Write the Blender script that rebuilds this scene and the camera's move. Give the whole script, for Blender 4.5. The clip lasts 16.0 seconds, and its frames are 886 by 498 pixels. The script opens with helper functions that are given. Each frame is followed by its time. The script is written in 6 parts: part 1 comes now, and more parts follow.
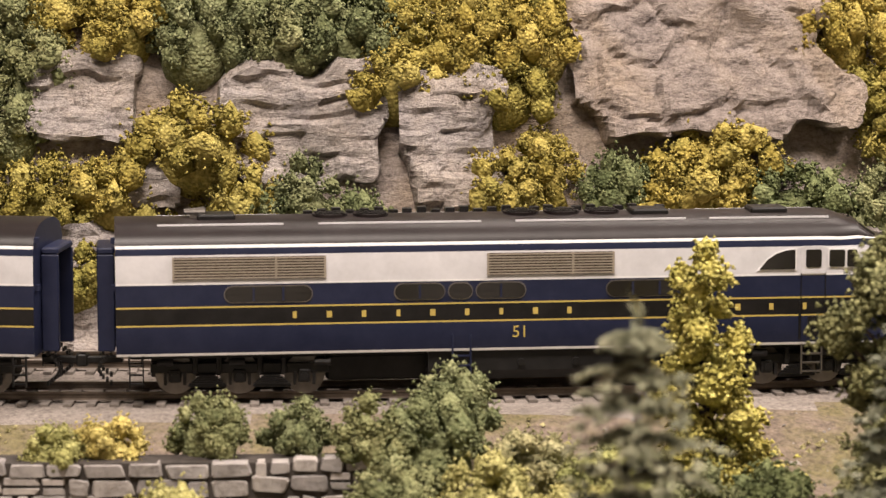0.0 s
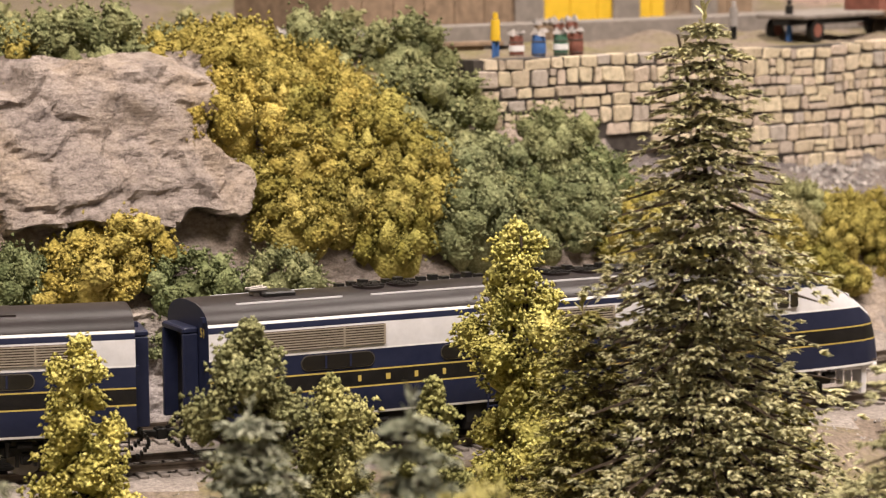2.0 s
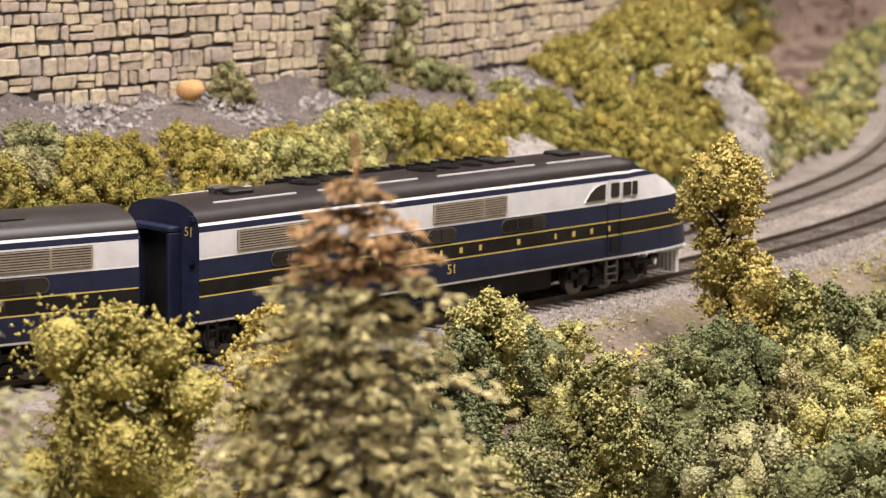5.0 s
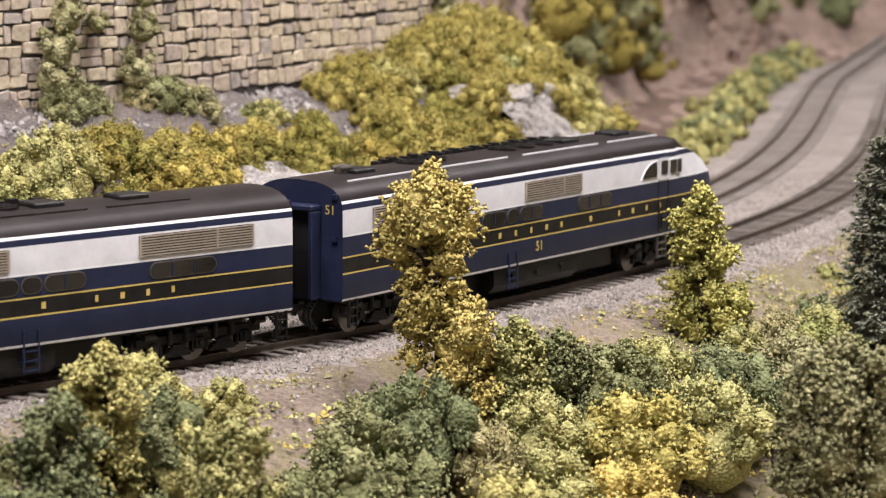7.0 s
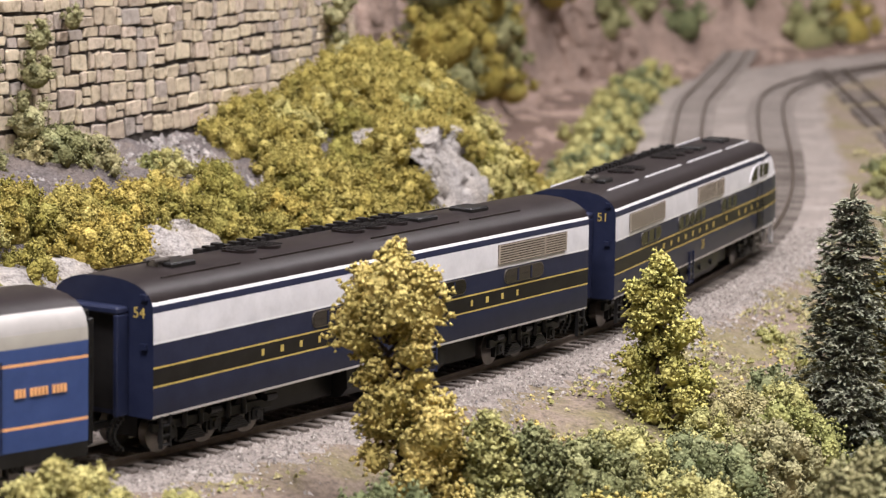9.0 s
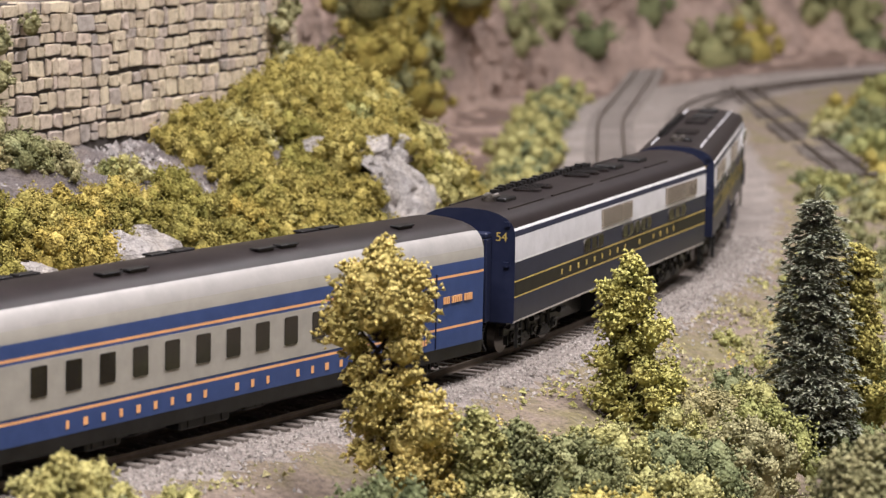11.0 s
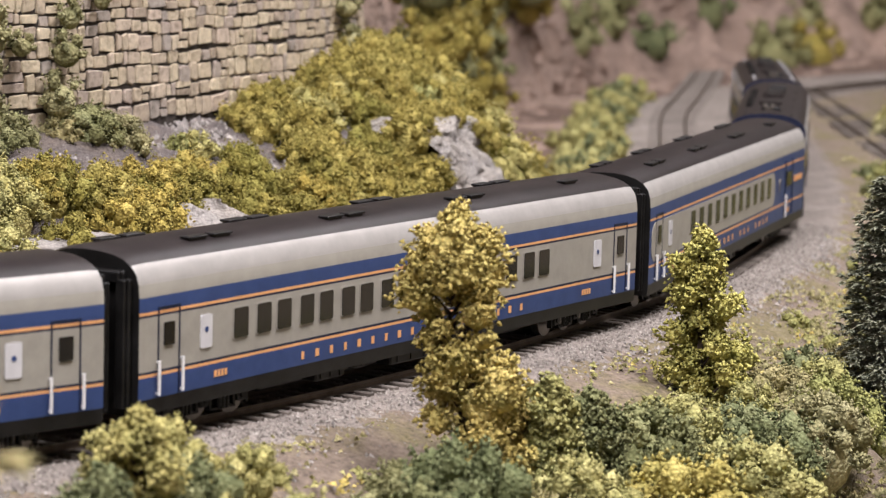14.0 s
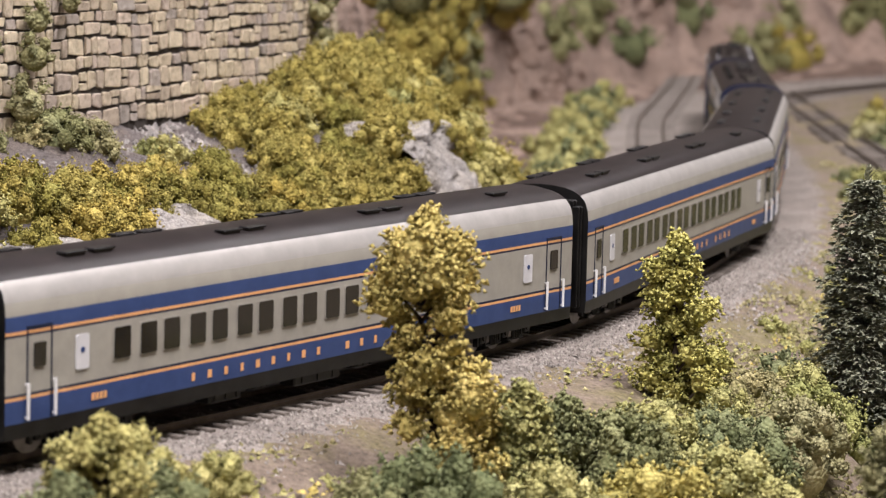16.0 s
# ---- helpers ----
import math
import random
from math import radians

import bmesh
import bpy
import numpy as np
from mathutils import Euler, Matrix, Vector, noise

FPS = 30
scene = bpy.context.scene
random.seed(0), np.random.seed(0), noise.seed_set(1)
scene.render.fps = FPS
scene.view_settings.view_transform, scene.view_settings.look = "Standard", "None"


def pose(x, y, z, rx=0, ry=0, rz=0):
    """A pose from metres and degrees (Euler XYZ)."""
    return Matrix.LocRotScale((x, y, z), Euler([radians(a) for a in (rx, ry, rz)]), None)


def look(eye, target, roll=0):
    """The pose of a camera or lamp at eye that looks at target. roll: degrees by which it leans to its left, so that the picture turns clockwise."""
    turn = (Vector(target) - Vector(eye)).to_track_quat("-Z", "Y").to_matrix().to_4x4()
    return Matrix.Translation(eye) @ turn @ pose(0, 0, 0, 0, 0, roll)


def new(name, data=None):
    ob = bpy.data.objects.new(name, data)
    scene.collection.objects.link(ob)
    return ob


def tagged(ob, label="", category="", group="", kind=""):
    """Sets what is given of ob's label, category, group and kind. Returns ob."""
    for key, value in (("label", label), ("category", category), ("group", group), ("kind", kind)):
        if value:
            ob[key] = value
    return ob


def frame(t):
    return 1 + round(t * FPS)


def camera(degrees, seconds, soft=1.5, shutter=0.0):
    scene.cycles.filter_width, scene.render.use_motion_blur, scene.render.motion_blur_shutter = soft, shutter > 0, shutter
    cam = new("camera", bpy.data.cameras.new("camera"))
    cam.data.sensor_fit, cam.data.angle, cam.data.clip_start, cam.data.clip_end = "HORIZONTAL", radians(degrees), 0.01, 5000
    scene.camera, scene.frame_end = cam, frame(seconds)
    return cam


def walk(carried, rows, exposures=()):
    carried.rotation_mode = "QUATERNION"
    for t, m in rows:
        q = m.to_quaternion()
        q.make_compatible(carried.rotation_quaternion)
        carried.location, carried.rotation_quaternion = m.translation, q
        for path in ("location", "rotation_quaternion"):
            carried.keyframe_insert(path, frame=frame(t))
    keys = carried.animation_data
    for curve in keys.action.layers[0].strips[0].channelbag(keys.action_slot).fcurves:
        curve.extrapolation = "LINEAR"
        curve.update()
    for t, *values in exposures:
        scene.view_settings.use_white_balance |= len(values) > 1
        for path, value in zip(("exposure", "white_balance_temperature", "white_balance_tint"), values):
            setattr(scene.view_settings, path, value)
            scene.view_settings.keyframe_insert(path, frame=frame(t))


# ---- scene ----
cam = camera(17.894, 16.0, soft=1.25)
PATH = [
    (0, (0.0841, -0.8073, 0.1499), (0.0972, 0.1836, 0.0155), 0.08),
    (0.5, (0.0967, -0.8229, 0.1592), (0.1551, 0.1667, 0.0280), -0.27),
    (1, (0.1018, -0.8289, 0.1642), (0.1985, 0.1582, 0.0365), -0.51),
    (1.5, (0.1087, -0.8428, 0.1691), (0.2570, 0.1391, 0.0506), -0.67),
    (2, (0.1177, -0.8497, 0.1694), (0.3045, 0.1254, 0.0498), -0.36),
    (2.5, (0.1322, -0.8511, 0.1670), (0.3484, 0.1175, 0.0440), 0.19),
    (3, (0.1474, -0.8482, 0.1637), (0.3973, 0.1114, 0.0345), 0.51),
    (3.5, (0.1821, -0.8381, 0.1615), (0.4496, 0.1166, 0.0312), 0.66),
    (4, (0.2209, -0.8198, 0.1652), (0.4859, 0.1359, 0.0368), 0.82),
    (4.5, (0.2626, -0.7859, 0.1687), (0.5359, 0.1663, 0.0323), 1.04),
    (5, (0.3119, -0.7550, 0.1696), (0.6119, 0.1869, 0.0181), 0.99),
    (5.2, (0.3297, -0.7435, 0.1670), (0.6406, 0.1943, 0.0126), 0.87),
    (7.3, (0.4651, -0.6392, 0.1498), (0.7548, 0.3087, 0.0175), 0.45),
    (7.5, (0.4596, -0.6299, 0.1564), (0.7651, 0.3134, 0.0271), 0.41),
    (8, (0.4517, -0.6025, 0.1648), (0.7900, 0.3291, 0.0316), 0.76),
    (8.5, (0.4426, -0.5782, 0.1650), (0.7948, 0.3474, 0.0263), 0.88),
    (9, (0.4364, -0.5589, 0.1659), (0.8016, 0.3613, 0.0255), 1.19),
    (9.2, (0.4329, -0.5561, 0.1641), (0.8085, 0.3604, 0.0270), 0.91),
    (11.3, (0.4023, -0.5494, 0.1544), (0.8101, 0.3547, 0.0265), 1.25),
    (11.5, (0.3995, -0.5488, 0.1522), (0.8039, 0.3572, 0.0269), 1.27),
    (12, (0.3945, -0.5469, 0.1486), (0.7933, 0.3619, 0.0261), 1.45),
    (12.5, (0.3921, -0.5511, 0.1473), (0.7876, 0.3596, 0.0281), 1.44),
    (13, (0.3871, -0.5570, 0.1486), (0.7813, 0.3544, 0.0309), 1.45),
    (13.5, (0.3915, -0.5577, 0.1475), (0.7866, 0.3530, 0.0270), 1.55),
    (14, (0.4012, -0.5475, 0.1427), (0.7916, 0.3648, 0.0186), 1.56),
    (14.5, (0.4031, -0.5403, 0.1445), (0.7946, 0.3724, 0.0277), 1.36),
    (15, (0.3996, -0.5398, 0.1442), (0.7929, 0.3731, 0.0349), 1.13),
    (15.5, (0.4039, -0.5396, 0.1431), (0.7946, 0.3737, 0.0277), 1.38),
    (16, (0.4081, -0.5387, 0.1406), (0.8047, 0.3712, 0.0193), 1.48),
]
walk(cam, [(t, look(e, a, r)) for t, e, a, r in PATH],
     exposures=[(0, 0.2, 6500, 16), (3.5, 0.28, 6350, 15), (5.2, 0.2, 6050, 14), (8, 0.33, 5650, 15), (11.5, 0.18, 5650, 15), (16, 0.15, 5700, 15)])
cam.data.dof.use_dof, cam.data.dof.focus_distance, cam.data.dof.aperture_fstop = True, 0.88, 30.0

# ---------------------------------------------------------------- light
world = bpy.data.worlds.new("world")
scene.world = world
world.use_nodes = True
world.node_tree.nodes["Background"].inputs[0].default_value = (1.0, 0.93, 0.84, 1)
world.node_tree.nodes["Background"].inputs[1].default_value = 0.05


def ceiling_lamp(x, y, z, sx, sy, watts, colour):
    lamp = bpy.data.lights.new("ceiling_lamp_light", "AREA")
    lamp.shape, lamp.size, lamp.size_y, lamp.energy, lamp.color = "RECTANGLE", sx, sy, watts, colour
    ob = new("ceiling_lamp_light", lamp)
    ob.matrix_basis = look((x, y, z), (x, y, z - 1))
    return ob


ROOM_TOP = 1.75
LAMPS = [(-0.1, -0.85, 1.0, 0.45, 56), (1.25, -0.1, 0.45, 1.0, 50), (0.5, 1.3, 0.9, 0.45, 15), (2.3, 1.4, 0.9, 0.45, 14)]
for lx, ly, lsx, lsy, lw in LAMPS:
    ceiling_lamp(lx, ly, ROOM_TOP - 0.09, lsx, lsy, lw, (1.0, 0.90, 0.78))


# ---------------------------------------------------------------- materials
def nodes_of(name):
    m = bpy.data.materials.new(name)
    m.use_nodes = True
    nt = m.node_tree
    return m, nt, nt.nodes["Principled BSDF"]


def ramp(nt, fac, stops):
    r = nt.nodes.new("ShaderNodeValToRGB")
    r.color_ramp.interpolation = "LINEAR"
    els = r.color_ramp.elements
    while len(els) < len(stops):
        els.new(0.5)
    for e, (p, c) in zip(els, stops):
        e.position, e.color = p, (*c, 1)
    nt.links.new(fac, r.inputs[0])
    return r.outputs[0]


def coords(nt):
    return nt.nodes.new("ShaderNodeTexCoord").outputs["Object"]


def noise_tex(nt, scale, detail=5, rough=0.6, vec=None):
    n = nt.nodes.new("ShaderNodeTexNoise")
    n.inputs["Scale"].default_value, n.inputs["Detail"].default_value, n.inputs["Roughness"].default_value = scale, detail, rough
    nt.links.new(vec if vec else coords(nt), n.inputs["Vector"])
    return n.outputs["Fac"]


def mix(nt, fac, a, b, kind="MIX"):
    n = nt.nodes.new("ShaderNodeMix")
    n.data_type, n.blend_type = "RGBA", kind
    if isinstance(fac, (int, float)):
        n.inputs[0].default_value = fac
    else:
        nt.links.new(fac, n.inputs[0])
    for sock, v in ((n.inputs[6], a), (n.inputs[7], b)):
        if isinstance(v, tuple):
            sock.default_value = (*v, 1)
        else:
            nt.links.new(v, sock)
    return n.outputs[2]


def bump(nt, bsdf, height, strength, dist):
    b = nt.nodes.new("ShaderNodeBump")
    b.inputs["Strength"].default_value, b.inputs["Distance"].default_value = strength, dist
    nt.links.new(height, b.inputs["Height"])
    nt.links.new(b.outputs[0], bsdf.inputs["Normal"])


def paint(name, colour, rough=0.45, metal=0.0, grime=0.12, scale=160):
    """Model paint with faint handling marks and dust."""
    m, nt, bsdf = nodes_of(name)
    f = noise_tex(nt, scale, 6, 0.65)
    dark = tuple(c * (1 - grime) for c in colour)
    light = tuple(min(1, c * (1 + grime * 0.6) + 0.006) for c in colour)
    nt.links.new(ramp(nt, f, [(0.3, dark), (0.7, light)]), bsdf.inputs["Base Color"])
    bsdf.inputs["Roughness"].default_value, bsdf.inputs["Metallic"].default_value = rough, metal
    bsdf.inputs["Specular IOR Level"].default_value = 0.28
    bump(nt, bsdf, noise_tex(nt, scale * 9, 3), 0.12, 0.0002)
    return m


def world_place(nt):
    return nt.nodes.new("ShaderNodeNewGeometry").outputs["Position"]


def foliage(name, dark, mid, light):
    """Clumped foam foliage: crumbs of several tones, paler and darker from bush to bush."""
    m, nt, bsdf = nodes_of(name)
    place = world_place(nt)
    geo = nt.nodes.new("ShaderNodeNewGeometry").outputs["Random Per Island"]
    vor = nt.nodes.new("ShaderNodeTexVoronoi")
    vor.inputs["Scale"].default_value = 780
    nt.links.new(place, vor.inputs["Vector"])
    bw = nt.nodes.new("ShaderNodeRGBToBW")
    nt.links.new(vor.outputs["Color"], bw.inputs[0])
    blend = nt.nodes.new("ShaderNodeMix")
    blend.inputs[0].default_value = 0.38
    nt.links.new(geo, blend.inputs[2])
    nt.links.new(bw.outputs[0], blend.inputs[3])
    col = ramp(nt, blend.outputs[0], [(0.06, dark), (0.5, mid), (0.94, light)])
    oi = nt.nodes.new("ShaderNodeObjectInfo").outputs["Random"]
    tone = ramp(nt, oi, [(0.0, (0.74, 0.80, 0.70)), (0.5, (1.0, 1.0, 1.0)), (1.0, (1.12, 1.06, 0.95))])
    col = mix(nt, 1.0, col, tone, "MULTIPLY")
    patch = ramp(nt, noise_tex(nt, 130, 3, 0.6, place), [(0.3, (0.80, 0.84, 0.80)), (0.62, (1.16, 1.13, 1.06))])
    col = mix(nt, 1.0, col, patch, "MULTIPLY")
    # shade between the crumbs, painted into the colour towards the cell edges
    pit_shade = ramp(nt, vor.outputs["Distance"], [(0.25, (1.04, 1.04, 1.04)), (0.75, (0.74, 0.75, 0.70))])
    nt.links.new(mix(nt, 1.0, col, pit_shade, "MULTIPLY"), bsdf.inputs["Base Color"])
    bsdf.inputs["Roughness"].default_value = 0.95
    bsdf.inputs["Specular IOR Level"].default_value = 0.1
    inv = nt.nodes.new("ShaderNodeMath")
    inv.operation, inv.inputs[0].default_value = "SUBTRACT", 1.0
    nt.links.new(vor.outputs["Distance"], inv.inputs[1])
    bump(nt, bsdf, inv.outputs[0], 0.9, 0.0011)
    return m


def rock_mat(name, base, warm, dark, scale):
    m, nt, bsdf = nodes_of(name)
    co = world_place(nt)
    big = noise_tex(nt, scale * 2, 6, 0.6, co)
    col = ramp(nt, big, [(0.25, dark), (0.45, base), (0.62, warm), (0.8, base)])
    mp = nt.nodes.new("ShaderNodeMapping")
    mp.inputs["Scale"].default_value = (1, 1, 2.4)
    nt.links.new(co, mp.inputs[0])
    fine = noise_tex(nt, scale * 16, 8, 0.72, mp.outputs[0])
    crack = ramp(nt, fine, [(0.33, (0.36, 0.33, 0.32)), (0.45, (0.92, 0.90, 0.90)), (0.70, (1.22, 1.19, 1.16))])
    col = mix(nt, 0.9, col, crack, "MULTIPLY")
    warp = nt.nodes.new("ShaderNodeVectorMath")
    warp.operation = "MULTIPLY_ADD"
    warp.inputs[1].default_value = (0.02, 0.02, 0.02)
    wn = nt.nodes.new("ShaderNodeTexNoise")
    wn.inputs["Scale"].default_value, wn.inputs["Detail"].default_value = 90, 4
    nt.links.new(co, wn.inputs["Vector"])
    nt.links.new(wn.outputs["Color"], warp.inputs[0])
    nt.links.new(mp.outputs[0], warp.inputs[2])
    cell = nt.nodes.new("ShaderNodeTexVoronoi")
    cell.feature, cell.inputs["Scale"].default_value = "DISTANCE_TO_EDGE", scale * 5
    nt.links.new(warp.outputs[0], cell.inputs["Vector"])
    col = mix(nt, 0.45, col, ramp(nt, cell.outputs["Distance"], [(0.0, (0.34, 0.30, 0.29)), (0.035, (0.8, 0.78, 0.77)), (0.09, (1.06, 1.05, 1.04))]), "MULTIPLY")
    speck = ramp(nt, noise_tex(nt, 1100, 3, 0.7, co), [(0.35, (0.72, 0.71, 0.71)), (0.6, (1.08, 1.08, 1.08))])
    nt.links.new(mix(nt, 1.0, col, speck, "MULTIPLY"), bsdf.inputs["Base Color"])
    bsdf.inputs["Roughness"].default_value = 0.9
    bump(nt, bsdf, fine, 1.0, 0.003)
    return m


def ground_mat(name, stops, scale, grain):
    m, nt, bsdf = nodes_of(name)
    co = coords(nt)
    col = ramp(nt, noise_tex(nt, scale, 7, 0.7, co), stops)
    g = noise_tex(nt, grain, 3, 0.8, co)
    gr = ramp(nt, g, [(0.3, (0.45, 0.44, 0.43)), (0.55, (1, 1, 1)), (0.75, (1.35, 1.33, 1.3))])
    nt.links.new(mix(nt, 1.0, col, gr, "MULTIPLY"), bsdf.inputs["Base Color"])
    bsdf.inputs["Roughness"].default_value = 0.95
    bump(nt, bsdf, g, 0.8, 0.0012)
    return m


def piece_mat(name, stops, scale=220):
    """Stone of several tones, one for each piece."""
    m, nt, bsdf = nodes_of(name)
    oi = nt.nodes.new("ShaderNodeObjectInfo").outputs["Random"]
    geo = nt.nodes.new("ShaderNodeNewGeometry").outputs["Random Per Island"]
    add = nt.nodes.new("ShaderNodeMath")
    add.operation = "ADD"
    nt.links.new(oi, add.inputs[0])
    nt.links.new(geo, add.inputs[1])
    fr = nt.nodes.new("ShaderNodeMath")
    fr.operation = "FRACT"
    nt.links.new(add.outputs[0], fr.inputs[0])
    col = ramp(nt, fr.outputs[0], stops)
    f = noise_tex(nt, scale, 6, 0.7)
    st = ramp(nt, f, [(0.3, (0.5, 0.48, 0.46)), (0.5, (0.95, 0.95, 0.95)), (0.75, (1.2, 1.18, 1.15))])
    nt.links.new(mix(nt, 0.9, col, st, "MULTIPLY"), bsdf.inputs["Base Color"])
    bsdf.inputs["Roughness"].default_value = 0.9
    bump(nt, bsdf, f, 0.7, 0.0012)
    return m


M = {
    "navy": paint("navy_paint", (0.013, 0.017, 0.044), 0.38),
    "royal": paint("royal_blue_paint", (0.036, 0.062, 0.175), 0.42),
    "grey": paint("warm_grey_paint", (0.33, 0.31, 0.27), 0.5),
    "silver": paint("pale_silver_paint", (0.62, 0.61, 0.63), 0.42),
    "roofsilver": paint("satin_silver_roof", (0.46, 0.44, 0.42), 0.38, 0.35),
    "black": paint("black_paint", (0.008, 0.007, 0.007), 0.42, 0.0, 0.3),
    "roof": paint("dusty_black_roof", (0.014, 0.0095, 0.0095), 0.40, 0.0, 0.35, 90),
    "yellow": paint("gold_stripe_paint", (0.50, 0.38, 0.10), 0.45),
    "orange": paint("orange_stripe_paint", (0.72, 0.38, 0.16), 0.45),
    "white": paint("white_paint", (0.75, 0.74, 0.74), 0.4),
    "under": paint("black_underframe", (0.008, 0.0075, 0.0075), 0.4, 0.0, 0.4),
    "steel": paint("worn_steel", (0.22, 0.20, 0.18), 0.35, 0.8, 0.3),
    "rail": paint("weathered_rail", (0.12, 0.095, 0.075), 0.45, 0.6, 0.4),
    "dustytie": piece_mat("dusty_tie", [(0, (0.15, 0.128, 0.112)), (0.5, (0.19, 0.165, 0.145)), (1, (0.23, 0.20, 0.18))], 400),
    "tie": piece_mat("weathered_tie", [(0, (0.075, 0.06, 0.05)), (0.5, (0.12, 0.10, 0.085)), (1, (0.18, 0.155, 0.135))], 400),
    "grille": paint("tan_louvre", (0.36, 0.31, 0.25), 0.5, 0.2),
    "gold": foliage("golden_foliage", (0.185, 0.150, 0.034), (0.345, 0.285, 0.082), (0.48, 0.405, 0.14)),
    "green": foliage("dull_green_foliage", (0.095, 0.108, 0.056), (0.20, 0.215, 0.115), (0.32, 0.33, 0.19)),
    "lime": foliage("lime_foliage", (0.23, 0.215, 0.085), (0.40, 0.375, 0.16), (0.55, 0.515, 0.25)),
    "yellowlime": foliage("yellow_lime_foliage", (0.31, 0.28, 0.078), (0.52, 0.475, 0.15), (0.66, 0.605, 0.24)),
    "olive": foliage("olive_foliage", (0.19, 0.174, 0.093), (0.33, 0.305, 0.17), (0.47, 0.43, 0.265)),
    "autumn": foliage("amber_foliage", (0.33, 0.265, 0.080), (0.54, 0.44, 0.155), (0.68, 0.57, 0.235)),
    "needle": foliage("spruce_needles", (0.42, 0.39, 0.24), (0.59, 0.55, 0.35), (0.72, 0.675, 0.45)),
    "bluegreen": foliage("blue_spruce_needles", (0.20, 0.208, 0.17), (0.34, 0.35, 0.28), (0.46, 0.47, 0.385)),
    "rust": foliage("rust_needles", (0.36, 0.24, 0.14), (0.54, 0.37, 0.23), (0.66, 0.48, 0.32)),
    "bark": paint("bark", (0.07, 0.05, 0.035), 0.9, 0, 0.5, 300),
    "rock": rock_mat("pale_plaster_rock", (0.39, 0.335, 0.30), (0.42, 0.34, 0.265), (0.28, 0.24, 0.225), 14),
    "greyrock": rock_mat("layered_grey_rock", (0.48, 0.44, 0.42), (0.50, 0.44, 0.39), (0.33, 0.305, 0.31), 18),
    "whiterock": rock_mat("chalky_white_rock", (0.50, 0.475, 0.45), (0.50, 0.46, 0.41), (0.33, 0.31, 0.30), 20),
    "pinkrock": rock_mat("pinkish_rock", (0.36, 0.27, 0.22), (0.42, 0.31, 0.25), (0.20, 0.14, 0.12), 14),
    "ballast": ground_mat("grey_ballast", [(0.3, (0.17, 0.145, 0.13)), (0.5, (0.25, 0.215, 0.19)), (0.7, (0.33, 0.29, 0.26))], 30, 700),
    "soil": ground_mat("stony_soil", [(0.25, (0.10, 0.075, 0.055)), (0.45, (0.20, 0.155, 0.12)), (0.6, (0.16, 0.135, 0.06)), (0.8, (0.28, 0.23, 0.19))], 26, 500),
    "wallstone": piece_mat("cut_limestone", [(0, (0.42, 0.345, 0.27)), (0.3, (0.55, 0.46, 0.33)), (0.6, (0.63, 0.54, 0.385)), (0.8, (0.53, 0.43, 0.35)), (1, (0.38, 0.335, 0.295))], 330),
    "greystone": piece_mat("grey_fieldstone", [(0, (0.24, 0.22, 0.21)), (0.5, (0.34, 0.315, 0.30)), (1, (0.44, 0.40, 0.37))]),
    "scree": rock_mat("dark_scree", (0.21, 0.185, 0.18), (0.25, 0.21, 0.185), (0.12, 0.105, 0.105), 30),
    "dirt": ground_mat("red_brown_dirt", [(0.3, (0.10, 0.065, 0.05)), (0.55, (0.16, 0.105, 0.08)), (0.75, (0.22, 0.155, 0.125))], 20, 420),
    "mortar": paint("dark_mortar", (0.055, 0.046, 0.04), 0.95, 0, 0.4, 300),
    "plaster": paint("room_plaster", (0.55, 0.52, 0.48), 0.9, 0, 0.05, 4),
}
gm, gnt, gb = nodes_of("tinted_window_glass")
gb.inputs["Base Color"].default_value = (0.018, 0.016, 0.014, 1)
gb.inputs["Roughness"].default_value = 0.12
M["glass"] = gm
em, ent, eb = nodes_of("lamp_diffuser")
eb.inputs["Emission Color"].default_value = (1.0, 0.92, 0.8, 1)
eb.inputs["Emission Strength"].default_value = 6.0
M["diffuser"] = em


